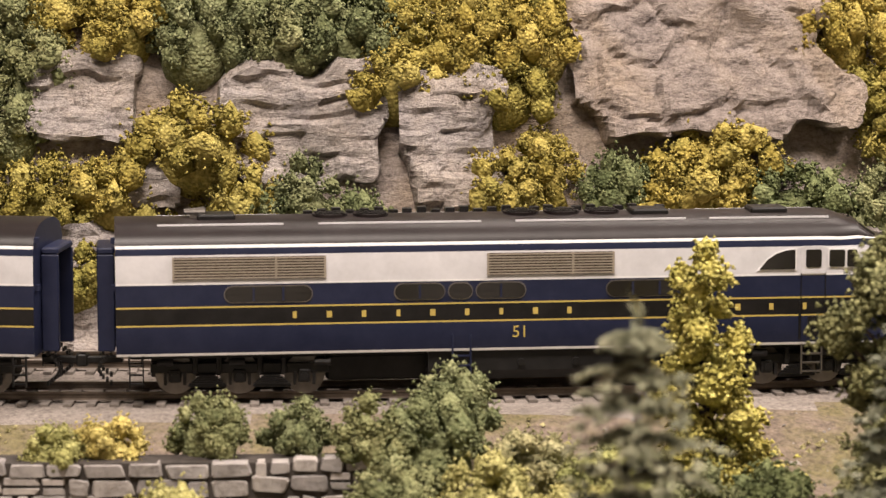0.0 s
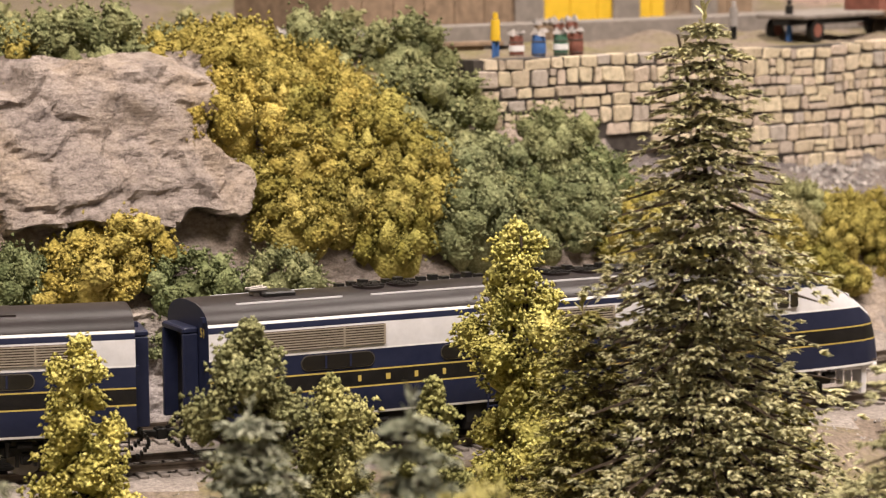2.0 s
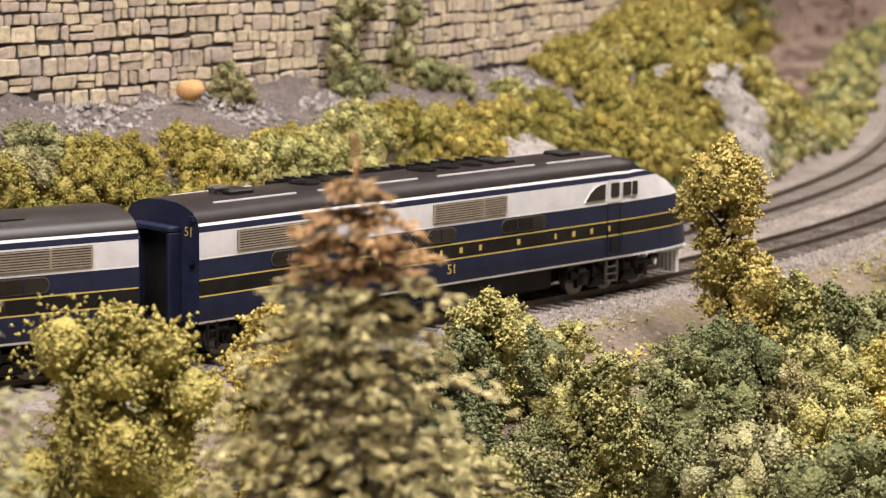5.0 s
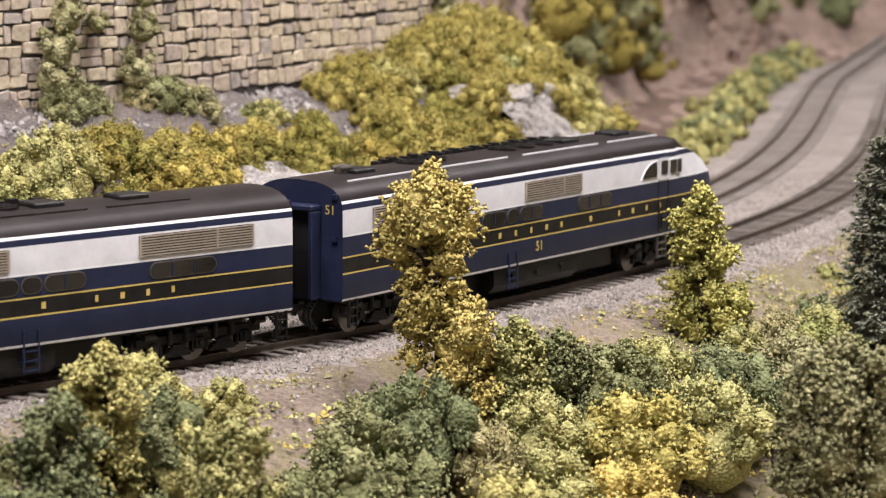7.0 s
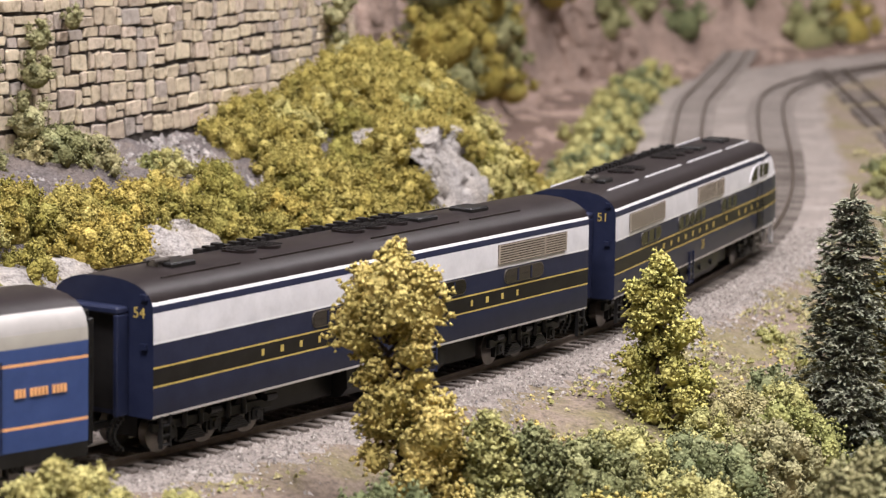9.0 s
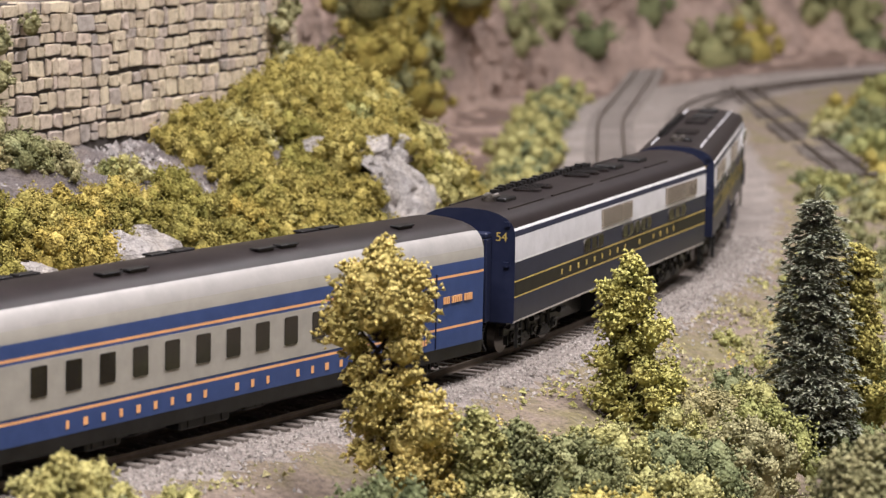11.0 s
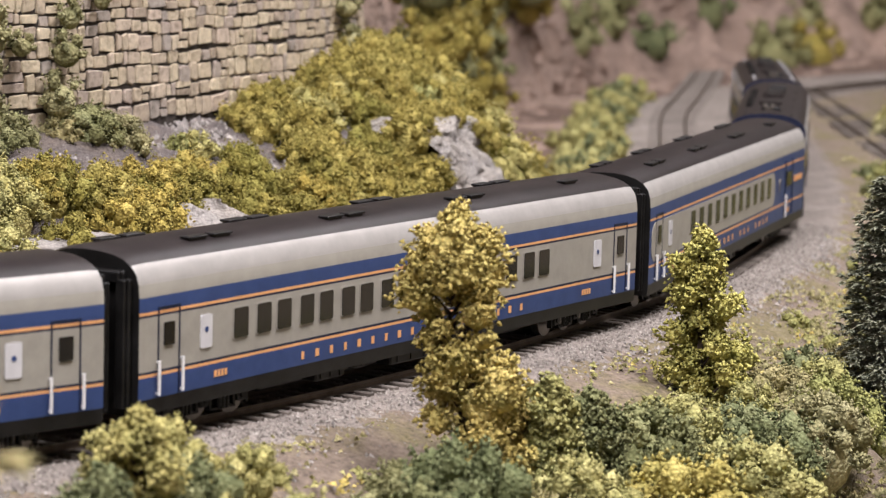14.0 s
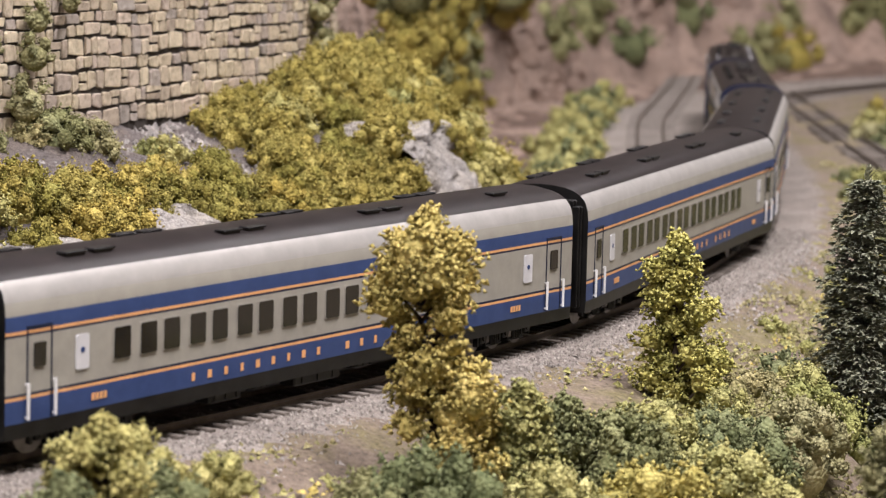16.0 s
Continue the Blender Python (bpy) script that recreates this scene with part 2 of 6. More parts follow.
# ---------------------------------------------------------------- mesh helpers
class MB:
    """Gathers vertices and faces for one mesh."""

    def __init__(self):
        self.v, self.f, self.m = [], [], []

    def add(self, verts, faces, mat=0):
        o = len(self.v)
        self.v.extend(verts)
        self.f.extend([tuple(i + o for i in f) for f in faces])
        self.m.extend([mat] * len(faces))

    def box(self, x0, x1, y0, y1, z0, z1, mat=0, bev=0.0):
        if bev <= 0:
            vs = [(x, y, z) for z in (z0, z1) for y in (y0, y1) for x in (x0, x1)]
            self.add(vs, [(0, 2, 3, 1), (4, 5, 7, 6), (0, 1, 5, 4), (2, 6, 7, 3), (0, 4, 6, 2), (1, 3, 7, 5)], mat)
            return
        rings = []
        for z, i in ((z0, bev), (z0 + bev, 0), (z1 - bev, 0), (z1, bev)):
            a, b, c, d = x0 + i, x1 - i, y0 + i, y1 - i
            k = bev
            rings.append([(a + k, c, z), (b - k, c, z), (b, c + k, z), (b, d - k, z), (b - k, d, z), (a + k, d, z), (a, d - k, z), (a, c + k, z)])
        vs = [p for r in rings for p in r]
        fs = [tuple(range(7, -1, -1)), tuple(range(24, 32))]
        for r in range(3):
            for i in range(8):
                j = (i + 1) % 8
                fs.append((r * 8 + i, r * 8 + j, r * 8 + 8 + j, r * 8 + 8 + i))
        self.add(vs, fs, mat)

    def cyl(self, p, axis, r, length, n=12, mat=0, r2=None):
        """A closed cylinder from p along an axis ('x', 'y', 'z')."""
        r2 = r if r2 is None else r2
        vs = []
        for k, rr in ((0, r), (length, r2)):
            for i in range(n):
                a = 2 * math.pi * i / n
                u, w = rr * math.cos(a), rr * math.sin(a)
                q = {"x": (k, u, w), "y": (w, k, u), "z": (u, w, k)}[axis]
                vs.append((p[0] + q[0], p[1] + q[1], p[2] + q[2]))
        fs = [tuple(range(n - 1, -1, -1)), tuple(range(n, 2 * n))]
        fs += [(i, (i + 1) % n, n + (i + 1) % n, n + i) for i in range(n)]
        self.add(vs, fs, mat)

    def mesh(self, name, mats, smooth=False):
        me = bpy.data.meshes.new(name)
        me.from_pydata(self.v, [], self.f)
        for m in mats:
            me.materials.append(m)
        if len(mats) > 1:
            me.polygons.foreach_set("material_index", self.m)
        if smooth:
            me.polygons.foreach_set("use_smooth", [True] * len(self.f))
        me.update()
        return me


def part(name, mb, mats, parent, label="", smooth=False):
    """One mesh object under a thing or under a part."""
    me = mb if isinstance(mb, bpy.types.Mesh) else mb.mesh(name, mats if isinstance(mats, (list, tuple)) else [mats], smooth)
    ob = new(name, me)
    ob.parent = parent
    if label:
        ob["label"] = label
    return ob


def thing(name, mb, mats, label, category, group="", kind="", smooth=False):
    me = mb if isinstance(mb, bpy.types.Mesh) else mb.mesh(name, mats if isinstance(mats, (list, tuple)) else [mats], smooth)
    return tagged(new(name, me), label, category, group, kind)


# ---------------------------------------------------------------- the line of the track
H_S = [-1.6, -0.5, 0.0, 0.25, 0.5, 0.75, 1.0, 1.25, 1.5, 1.75, 1.9, 2.0, 2.1, 2.3, 2.6, 3.0, 3.6]
H_D = [-40, -25.5, 0.0, 12.3, 23.6, 34.8, 46.0, 57.5, 62.5, 63.0, 61.5, 56.0, 47.0, 34.0, 25.0, 20.0, 18.0]
DS = 0.005
S_ALL = np.arange(-1.6, 3.6, DS)
HEAD = np.radians(np.interp(S_ALL, H_S, H_D))
HEAD = np.convolve(np.pad(HEAD, 20, mode="edge"), np.ones(41) / 41, mode="valid")
CX = np.cumsum(np.cos(HEAD)) * DS
CY = np.cumsum(np.sin(HEAD)) * DS
I0 = int(round(1.6 / DS))
CX, CY = CX - CX[I0], CY - CY[I0]


def on_track(s, off=0.0):
    """Place and heading (radians) at s along the track, off to its left."""
    x, y, h = np.interp(s, S_ALL, CX), np.interp(s, S_ALL, CY), np.interp(s, S_ALL, HEAD)
    return x - math.sin(h) * off, y + math.cos(h) * off, h


def s_off(x, y):
    """Arc length and offset of points from the track line."""
    x, y = np.asarray(x, float), np.asarray(y, float)
    k = slice(0, None, 4)
    i = np.concatenate([np.argmin((x[a:a + 8000, None] - CX[None, k]) ** 2 + (y[a:a + 8000, None] - CY[None, k]) ** 2, axis=1) for a in range(0, len(x), 8000)]) * 4
    dx, dy = x - CX[i], y - CY[i]
    along = dx * np.cos(HEAD[i]) + dy * np.sin(HEAD[i])
    return S_ALL[i] + along, -dx * np.sin(HEAD[i]) + dy * np.cos(HEAD[i])


# ---------------------------------------------------------------- the land
def smooth01(a):
    a = np.clip(a, 0, 1)
    return a * a * (3 - 2 * a)


P_S = [-1.0, 0.0, 0.27, 0.40, 0.55, 0.95, 1.15, 1.29, 1.6, 2.0, 2.6]
P_OFF = [-1.0, -0.3, -0.15, -0.075, -0.03, 0.08, 0.095, 0.11, 0.125, 0.15, 0.178, 0.188, 0.30, 0.6]
FRONT = [-0.10, -0.085, -0.050, -0.016, -0.0032]
BACK = [
    [-0.0032, 0.028, 0.058, 0.088, 0.108, 0.111, 0.112, 0.113, 0.120],
    [-0.0032, 0.028, 0.058, 0.088, 0.108, 0.111, 0.112, 0.113, 0.120],
    [-0.0032, 0.026, 0.050, 0.078, 0.104, 0.111, 0.112, 0.113, 0.120],
    [-0.0032, 0.014, 0.030, 0.048, 0.070, 0.084, 0.108, 0.110, 0.116],
    [-0.0032, 0.010, 0.022, 0.036, 0.052, 0.060, 0.108, 0.110, 0.114],
    [-0.0032, 0.008, 0.018, 0.030, 0.046, 0.056, 0.108, 0.110, 0.114],
    [-0.0032, 0.010, 0.030, 0.046, 0.062, 0.074, 0.102, 0.110, 0.114],
    [-0.0032, -0.008, -0.012, -0.014, -0.014, -0.010, -0.004, 0.09, 0.12],
    [-0.0032, -0.006, -0.012, -0.014, -0.014, -0.014, -0.012, 0.06, 0.14],
    [-0.0032, -0.006, -0.012, -0.014, -0.014, -0.010, 0.030, 0.150, 0.17],
    [-0.0032, -0.003, -0.003, -0.003, -0.003, -0.003, -0.002, 0.070, 0.19],
]


def land_height(x, y):
    """Height of the scenery's surface."""
    s, off = s_off(x, y)
    prof = np.array([FRONT + b for b in BACK])
    z = np.zeros(len(s))
    rows = np.array([np.interp(off, P_OFF, r) for r in prof])
    k = np.clip(np.searchsorted(P_S, s) - 1, 0, len(P_S) - 2)
    ps = np.array(P_S)
    w = smooth01((s - ps[k]) / (ps[k + 1] - ps[k]))
    z = rows[k, np.arange(len(s))] * (1 - w) + rows[k + 1, np.arange(len(s))] * w
    flat = smooth01((s - 1.15) / 0.3) * (off < -0.03)
    z = np.where(flat > 0, z * (1 - flat) + flat * np.maximum(z * 0.25, -0.012), z)
    return z, s, off


def build_land():
    xs = np.arange(-0.75, 2.6, 0.0085)
    ys = np.arange(-0.62, 2.7, 0.0085)
    gx, gy = np.meshgrid(xs, ys)
    x, y = gx.ravel(), gy.ravel()
    z, s, off = land_height(x, y)
    rough = np.clip((np.abs(off - 0.025) - 0.055) / 0.03, 0, 1)
    for i in range(len(x)):
        if rough[i] > 0:
            z[i] += rough[i] * (noise.fractal((x[i] * 28, y[i] * 28, 3.1), 1.0, 2.0, 4) * (0.006 if s[i] < 1.2 or off[i] < 0.2 else 0.022))
    nx, ny = len(xs), len(ys)
    idx = np.arange(nx * ny).reshape(ny, nx)
    faces = np.stack([idx[:-1, :-1], idx[:-1, 1:], idx[1:, 1:], idx[1:, :-1]], -1).reshape(-1, 4)
    me = bpy.data.meshes.new("ground")
    me.from_pydata(np.stack([x, y, z], -1).tolist(), [], faces.tolist())
    for k in ("soil", "ballast", "rock", "pinkrock", "scree", "dirt"):
        me.materials.append(M[k])
    c = faces[:, 0]
    fo, fs, fz = off[c], s[c], z[c]
    slope = np.ptp(z[faces], axis=1)
    mi = np.zeros(len(faces), int)
    mi[(fo > -0.034) & (fo < 0.086 + 0.75 * np.maximum(0, fs - 1.95) ** 2)] = 1
    mi[(fo >= 0.086) & (slope > 0.0035)] = 2
    mi[(fo > 0.18) & (fs < 1.15)] = 0
    mi[(fo >= 0.086) & (slope > 0.0035) & (fs > 1.1)] = 3
    mi[(fo > 0.118) & (fo < 0.182) & (fs > 0.47) & (fs < 1.16)] = 4
    mi[(fo > 0.086) & (fs > 1.2) & (slope <= 0.0035)] = 5
    me.polygons.foreach_set("material_index", mi.tolist())
    me.polygons.foreach_set("use_smooth", [True] * len(faces))
    me.update()
    return tagged(new("ground", me), "stony layout scenery ground with ballast and rock slopes", "ground", kind="structure")


build_land()

# ---------------------------------------------------------------- the tracks
def sweep(mb, s0, s1, off, prof, step=0.01, spread=0.0):
    """A profile of (across, up) points carried along the track line."""
    ss = np.arange(s0, s1, step)
    n = len(prof)
    vs = []
    for q in ss:
        for a, z in prof:
            x, y, _ = on_track(q, off + a + (spread * max(0.0, q - 1.95) ** 2))
            vs.append((x, y, z))
    fs = [(i * n + j, i * n + (j + 1) % n, (i + 1) * n + (j + 1) % n, (i + 1) * n + j) for i in range(len(ss) - 1) for j in range(n)]
    fs += [tuple(range(n)), tuple(range((len(ss) - 1) * n + n - 1, (len(ss) - 1) * n - 1, -1))]
    mb.add(vs, fs)


RAIL = [(-0.00045, 0.0), (0.00045, 0.0), (0.00045, -0.0006), (0.0002, -0.0009), (0.0002, -0.0019), (0.0009, -0.0023), (-0.0009, -0.0023), (-0.0002, -0.0019), (-0.0002, -0.0009), (-0.00045, -0.0006)]
TIE_MB = MB()
TIE_MB.box(-0.00135, 0.00135, -0.0152, 0.0152, -0.0042, -0.0022, 0, 0.0002)
TIE_MESH = TIE_MB.mesh("tie", [M["tie"]])
DUSTY_TIE_MESH = TIE_MB.mesh("tie", [M["dustytie"]])


def railway_track(off, s0, s1, near0, near1, label, spread=0.0):
    tr = tagged(new("railway_track"), label, "railway track", "parallel tracks")
    for side in (-0.00825, 0.00825):
        mb = MB()
        sweep(mb, s0, s1, off + side, RAIL, 0.01, spread)
        part("rail", mb, M["rail"], tr)
    rest = MB()
    q = s0
    while q < s1:
        x, y, h = on_track(q, off + random.uniform(-0.0003, 0.0003) + spread * max(0.0, q - 1.95) ** 2)
        h += 2 * spread * max(0.0, q - 1.95)
        if near0 < q < near1:
            t = part("tie", TIE_MESH if off < 0.02 else DUSTY_TIE_MESH, None, tr)
            t.matrix_basis = Matrix.Translation((x, y, 0)) @ Matrix.Rotation(h + random.uniform(-0.02, 0.02), 4, "Z")
        else:
            m = Matrix.Translation((x, y, 0)) @ Matrix.Rotation(h, 4, "Z")
            rest.add([tuple(m @ Vector(v)) for v in TIE_MB.v], TIE_MB.f)
        q += 0.0066
    tagged(part("sleeper_run", rest, M["dustytie"], tr), kind="stuff")
    return tr


railway_track(0.0, -0.6, 2.9, 0.5, 1.6, "weathered steel rails on dark wooden ties in grey ballast")
railway_track(0.052, -0.6, 2.9, 0.9, 1.6, "empty second track of weathered rails beside the first", 0.75)

# a siding that runs off on the aisle side
def siding(x0, y0, x1, y1):
    tr = tagged(new("siding_track"), "dark weathered rails of a siding on bare ground", "railway track", "parallel tracks")
    h, ln = math.atan2(y1 - y0, x1 - x0), math.hypot(x1 - x0, y1 - y0)
    tr.matrix_basis = pose(x0, y0, 0.001, 0, 0, math.degrees(h))
    for y in (-0.00825, 0.00825):
        mb = MB()
        n = len(RAIL)
        mb.add([(x, y + a, z) for x in (0, ln) for a, z in RAIL], [(j, (j + 1) % n, n + (j + 1) % n, n + j) for j in range(n)] + [tuple(range(n)), tuple(range(2 * n - 1, n - 1, -1))])
        part("rail", mb, M["rail"], tr)
    for k in range(int(ln / 0.0068)):
        t = part("tie", TIE_MESH, None, tr)
        t.matrix_basis = pose(0.003 + k * 0.0068, random.uniform(-0.0004, 0.0004), 0, 0, 0, random.uniform(-1.5, 1.5))


siding(1.27, 0.805, 1.545, 1.406)


# ---------------------------------------------------------------- bushes
def crumb(mb, c, r, rnd, mat=0):
    """One crumb of foam or chip of stone, of four facets."""
    x, y, z = c
    a = rnd.uniform(0, 2.1)
    vs = [(x + math.cos(a + k * 2.094) * r * rnd.uniform(0.8, 1.35), y + math.sin(a + k * 2.094) * r * rnd.uniform(0.8, 1.35), z + rnd.uniform(-.7, .25) * r) for k in range(3)]
    vs.append((x + rnd.uniform(-.4, .4) * r, y + rnd.uniform(-.4, .4) * r, z + r * rnd.uniform(0.6, 1.1)))
    mb.add(vs, [(0, 1, 3), (1, 2, 3), (2, 0, 3), (2, 1, 0)], mat)


def ball_dir(rnd):
    z = rnd.uniform(-1, 1)
    a = rnd.uniform(0, 2 * math.pi)
    k = math.sqrt(1 - z * z)
    return Vector((k * math.cos(a), k * math.sin(a), z))


def lobe(mb, c, r, n, rnd, size):
    """A lump of crumbs round a knobbly core."""
    ph = rnd.uniform(0, 50)

    def knob(d):
        return 0.74 + 0.62 * noise.noise((d[0] * 2.2 + ph, d[1] * 2.2, d[2] * 2.2)) + 0.34 * noise.noise((d[0] * 5.3, d[1] * 5.3 + ph, d[2] * 5.3))

    mb.add([tuple(c[i] + p[i] * r * 0.93 * knob(p) for i in range(3)) for p in CORE_V], CORE_F)
    for _ in range(n):
        d = ball_dir(rnd)
        if d.z < -0.5:
            d.z *= -0.6
        p = Vector(c) + d * r * (knob(d) + rnd.uniform(-0.06, 0.14))
        crumb(mb, p, size * rnd.uniform(0.6, 1.25), rnd)


PHI = (1 + 5 ** 0.5) / 2
ICO = [tuple(Vector(p).normalized()) for p in ((-1, PHI, 0), (1, PHI, 0), (-1, -PHI, 0), (1, -PHI, 0), (0, -1, PHI), (0, 1, PHI), (0, -1, -PHI), (0, 1, -PHI), (PHI, 0, -1), (PHI, 0, 1), (-PHI, 0, -1), (-PHI, 0, 1))]
ICO_F = [(0, 11, 5), (0, 5, 1), (0, 1, 7), (0, 7, 10), (0, 10, 11), (1, 5, 9), (5, 11, 4), (11, 10, 2), (10, 7, 6), (7, 1, 8), (3, 9, 4), (3, 4, 2), (3, 2, 6), (3, 6, 8), (3, 8, 9), (4, 9, 5), (2, 4, 11), (6, 2, 10), (8, 6, 7), (9, 8, 1)]


def ball(sub):
    bm = bmesh.new()
    bmesh.ops.create_icosphere(bm, subdivisions=sub, radius=1)
    v, f = [tuple(p.co) for p in bm.verts], [tuple(p.index for p in q.verts) for q in bm.faces]
    bm.free()
    return v, f


BALL_V, BALL_F = ball(2)
CORE_V, CORE_F = ball(1)


def bush_mesh(name, seed, mat, lobes=19, crumbs=62, size=0.0215):
    """A bush about one unit wide, to be scaled: many small lumps on a dome with gaps between."""
    rnd = random.Random(seed)
    mb = MB()
    for i in range(lobes):
        f = (i + 0.5) / lobes
        up = 1 - 0.92 * f
        a = i * 2.4 + rnd.uniform(-.35, .35)
        rr = 0.40 * math.sqrt(max(0.0, 1 - up * up)) * rnd.uniform(0.82, 1.12)
        c = (rr * math.cos(a), rr * math.sin(a), 0.08 + 0.40 * up * rnd.uniform(0.84, 1.14))
        lobe(mb, c, rnd.uniform(0.10, 0.19), crumbs, rnd, size)
    core = [(p[0] * 0.30, p[1] * 0.30, 0.12 + p[2] * 0.26) for p in BALL_V]
    mb.add(core, BALL_F)
    return mb.mesh(name, [mat], True)


BUSH = {k: [bush_mesh("shrub", 10 * i + j, M[k]) for j in range(4)] for i, k in enumerate(("gold", "green", "lime", "olive", "autumn"))}
BUSH_LO = {k: [bush_mesh("shrub", 200 + 10 * i + j, M[k], 7, 28, 0.034) for j in range(2)] for i, k in enumerate(("gold", "green", "lime", "olive", "autumn"))}
BUSH_MID = {k: bush_mesh("shrub", 300 + i, M[k], 14, 46, 0.025) for i, k in enumerate(("gold", "green", "lime", "olive", "autumn"))}
BUSH_LABEL = {"gold": "golden-yellow clumped foam shrub on the hillside", "green": "dull green clumped foam shrub", "lime": "lime-green clumped foam shrub",
              "olive": "olive-drab clumped foam shrub", "autumn": "amber-leaved clumped foam shrub"}
bush_rnd = random.Random(5)
FAR_FOLIAGE = {}
JOINED = {"far shrubs": "far slopes", "verge shrubs": "track verge", "wall ivy": "stone wall", "cut shrubs": "end of the cut", "brow shrubs": "brow of the hillside"}


def shrub(kind, x, y, z, w, h=None, group="hillside shrubs"):
    h = h or w * bush_rnd.uniform(0.85, 1.15)
    lo = group in JOINED
    m = Matrix.Translation((x, y, z)) @ Matrix.Rotation(bush_rnd.uniform(0, 6.28), 4, "Z") @ Matrix.Diagonal((w, w * bush_rnd.uniform(0.85, 1.1), h * 1.12, 1))
    if lo:
        FAR_FOLIAGE.setdefault((group, kind), []).append(m)
        return None
    ob = tagged(new("shrub", bush_rnd.choice(BUSH[kind])), BUSH_LABEL[kind], "shrub", group)
    ob.matrix_basis = m
    return ob


def far_foliage():
    """Shrubs too far or too small to pick apart, joined by kind."""
    for (group, kind), ms in FAR_FOLIAGE.items():
        vs, fs, base = [], [], 0
        for i, m in enumerate(ms):
            me = BUSH_MID[kind] if group in ("cut shrubs", "brow shrubs") else BUSH_LO[kind][i % 2]
            co = np.empty(len(me.vertices) * 3)
            me.vertices.foreach_get("co", co)
            a = np.array(m)
            vs.append(co.reshape(-1, 3) @ a[:3, :3].T + a[:3, 3])
            li = np.empty(len(me.loops), int)
            me.loops.foreach_get("vertex_index", li)
            fs.append(li.reshape(-1, 3) + base)
            base += len(me.vertices)
        me = bpy.data.meshes.new("undergrowth")
        me.from_pydata(np.concatenate(vs).tolist(), [], np.concatenate(fs).tolist())
        me.materials.append(M[kind])
        me.polygons.foreach_set("use_smooth", [True] * len(me.polygons))
        tagged(new("undergrowth", me), BUSH_LABEL[kind].replace("shrub", "undergrowth").replace(" on the hillside", "") + " along the " + JOINED[group], "undergrowth", kind="stuff")


def ground_at(s, off):
    x, y, _ = on_track(s, off)
    return x, y, float(land_height(np.array([x]), np.array([y]))[0][0])


def shrub_s(kind, s, off, w, h=None, dz=-0.003, group="hillside shrubs"):
    x, y, z = ground_at(s, off)
    return shrub(kind, x, y, z + dz, w, h, group)


ROCKS = [  # stretch of the track line, height range, offset of the foot and of the brow, layered or not
    (0.155, 0.266, 0.058, 0.118, 0.108, 0.138, False),
    (0.022, 0.088, 0.046, 0.088, 0.104, 0.118, True),
    (0.090, 0.130, 0.038, 0.086, 0.100, 0.116, True),
    (-0.050, -0.002, 0.058, 0.090, 0.108, 0.122, True),
    (-0.010, 0.012, 0.040, 0.062, 0.100, 0.112, True),
    (0.270, 0.440, 0.004, 0.054, 0.088, 0.138, False),
    (0.10, 0.28, -0.006, 0.034, 0.080, 0.094, True),
    (-0.12, 0.12, -0.006, 0.036, 0.080, 0.094, True),
    (0.44, 0.53, 0.000, 0.056, 0.090, 0.140, False),
    (0.60, 0.70, 0.000, 0.026, 0.086, 0.106, False),
    (0.72, 0.80, 0.002, 0.032, 0.090, 0.118, False),
    (0.81, 0.87, 0.000, 0.036, 0.092, 0.122, False),
    (1.030, 1.100, -0.006, 0.054, 0.088, 0.112, False),
]


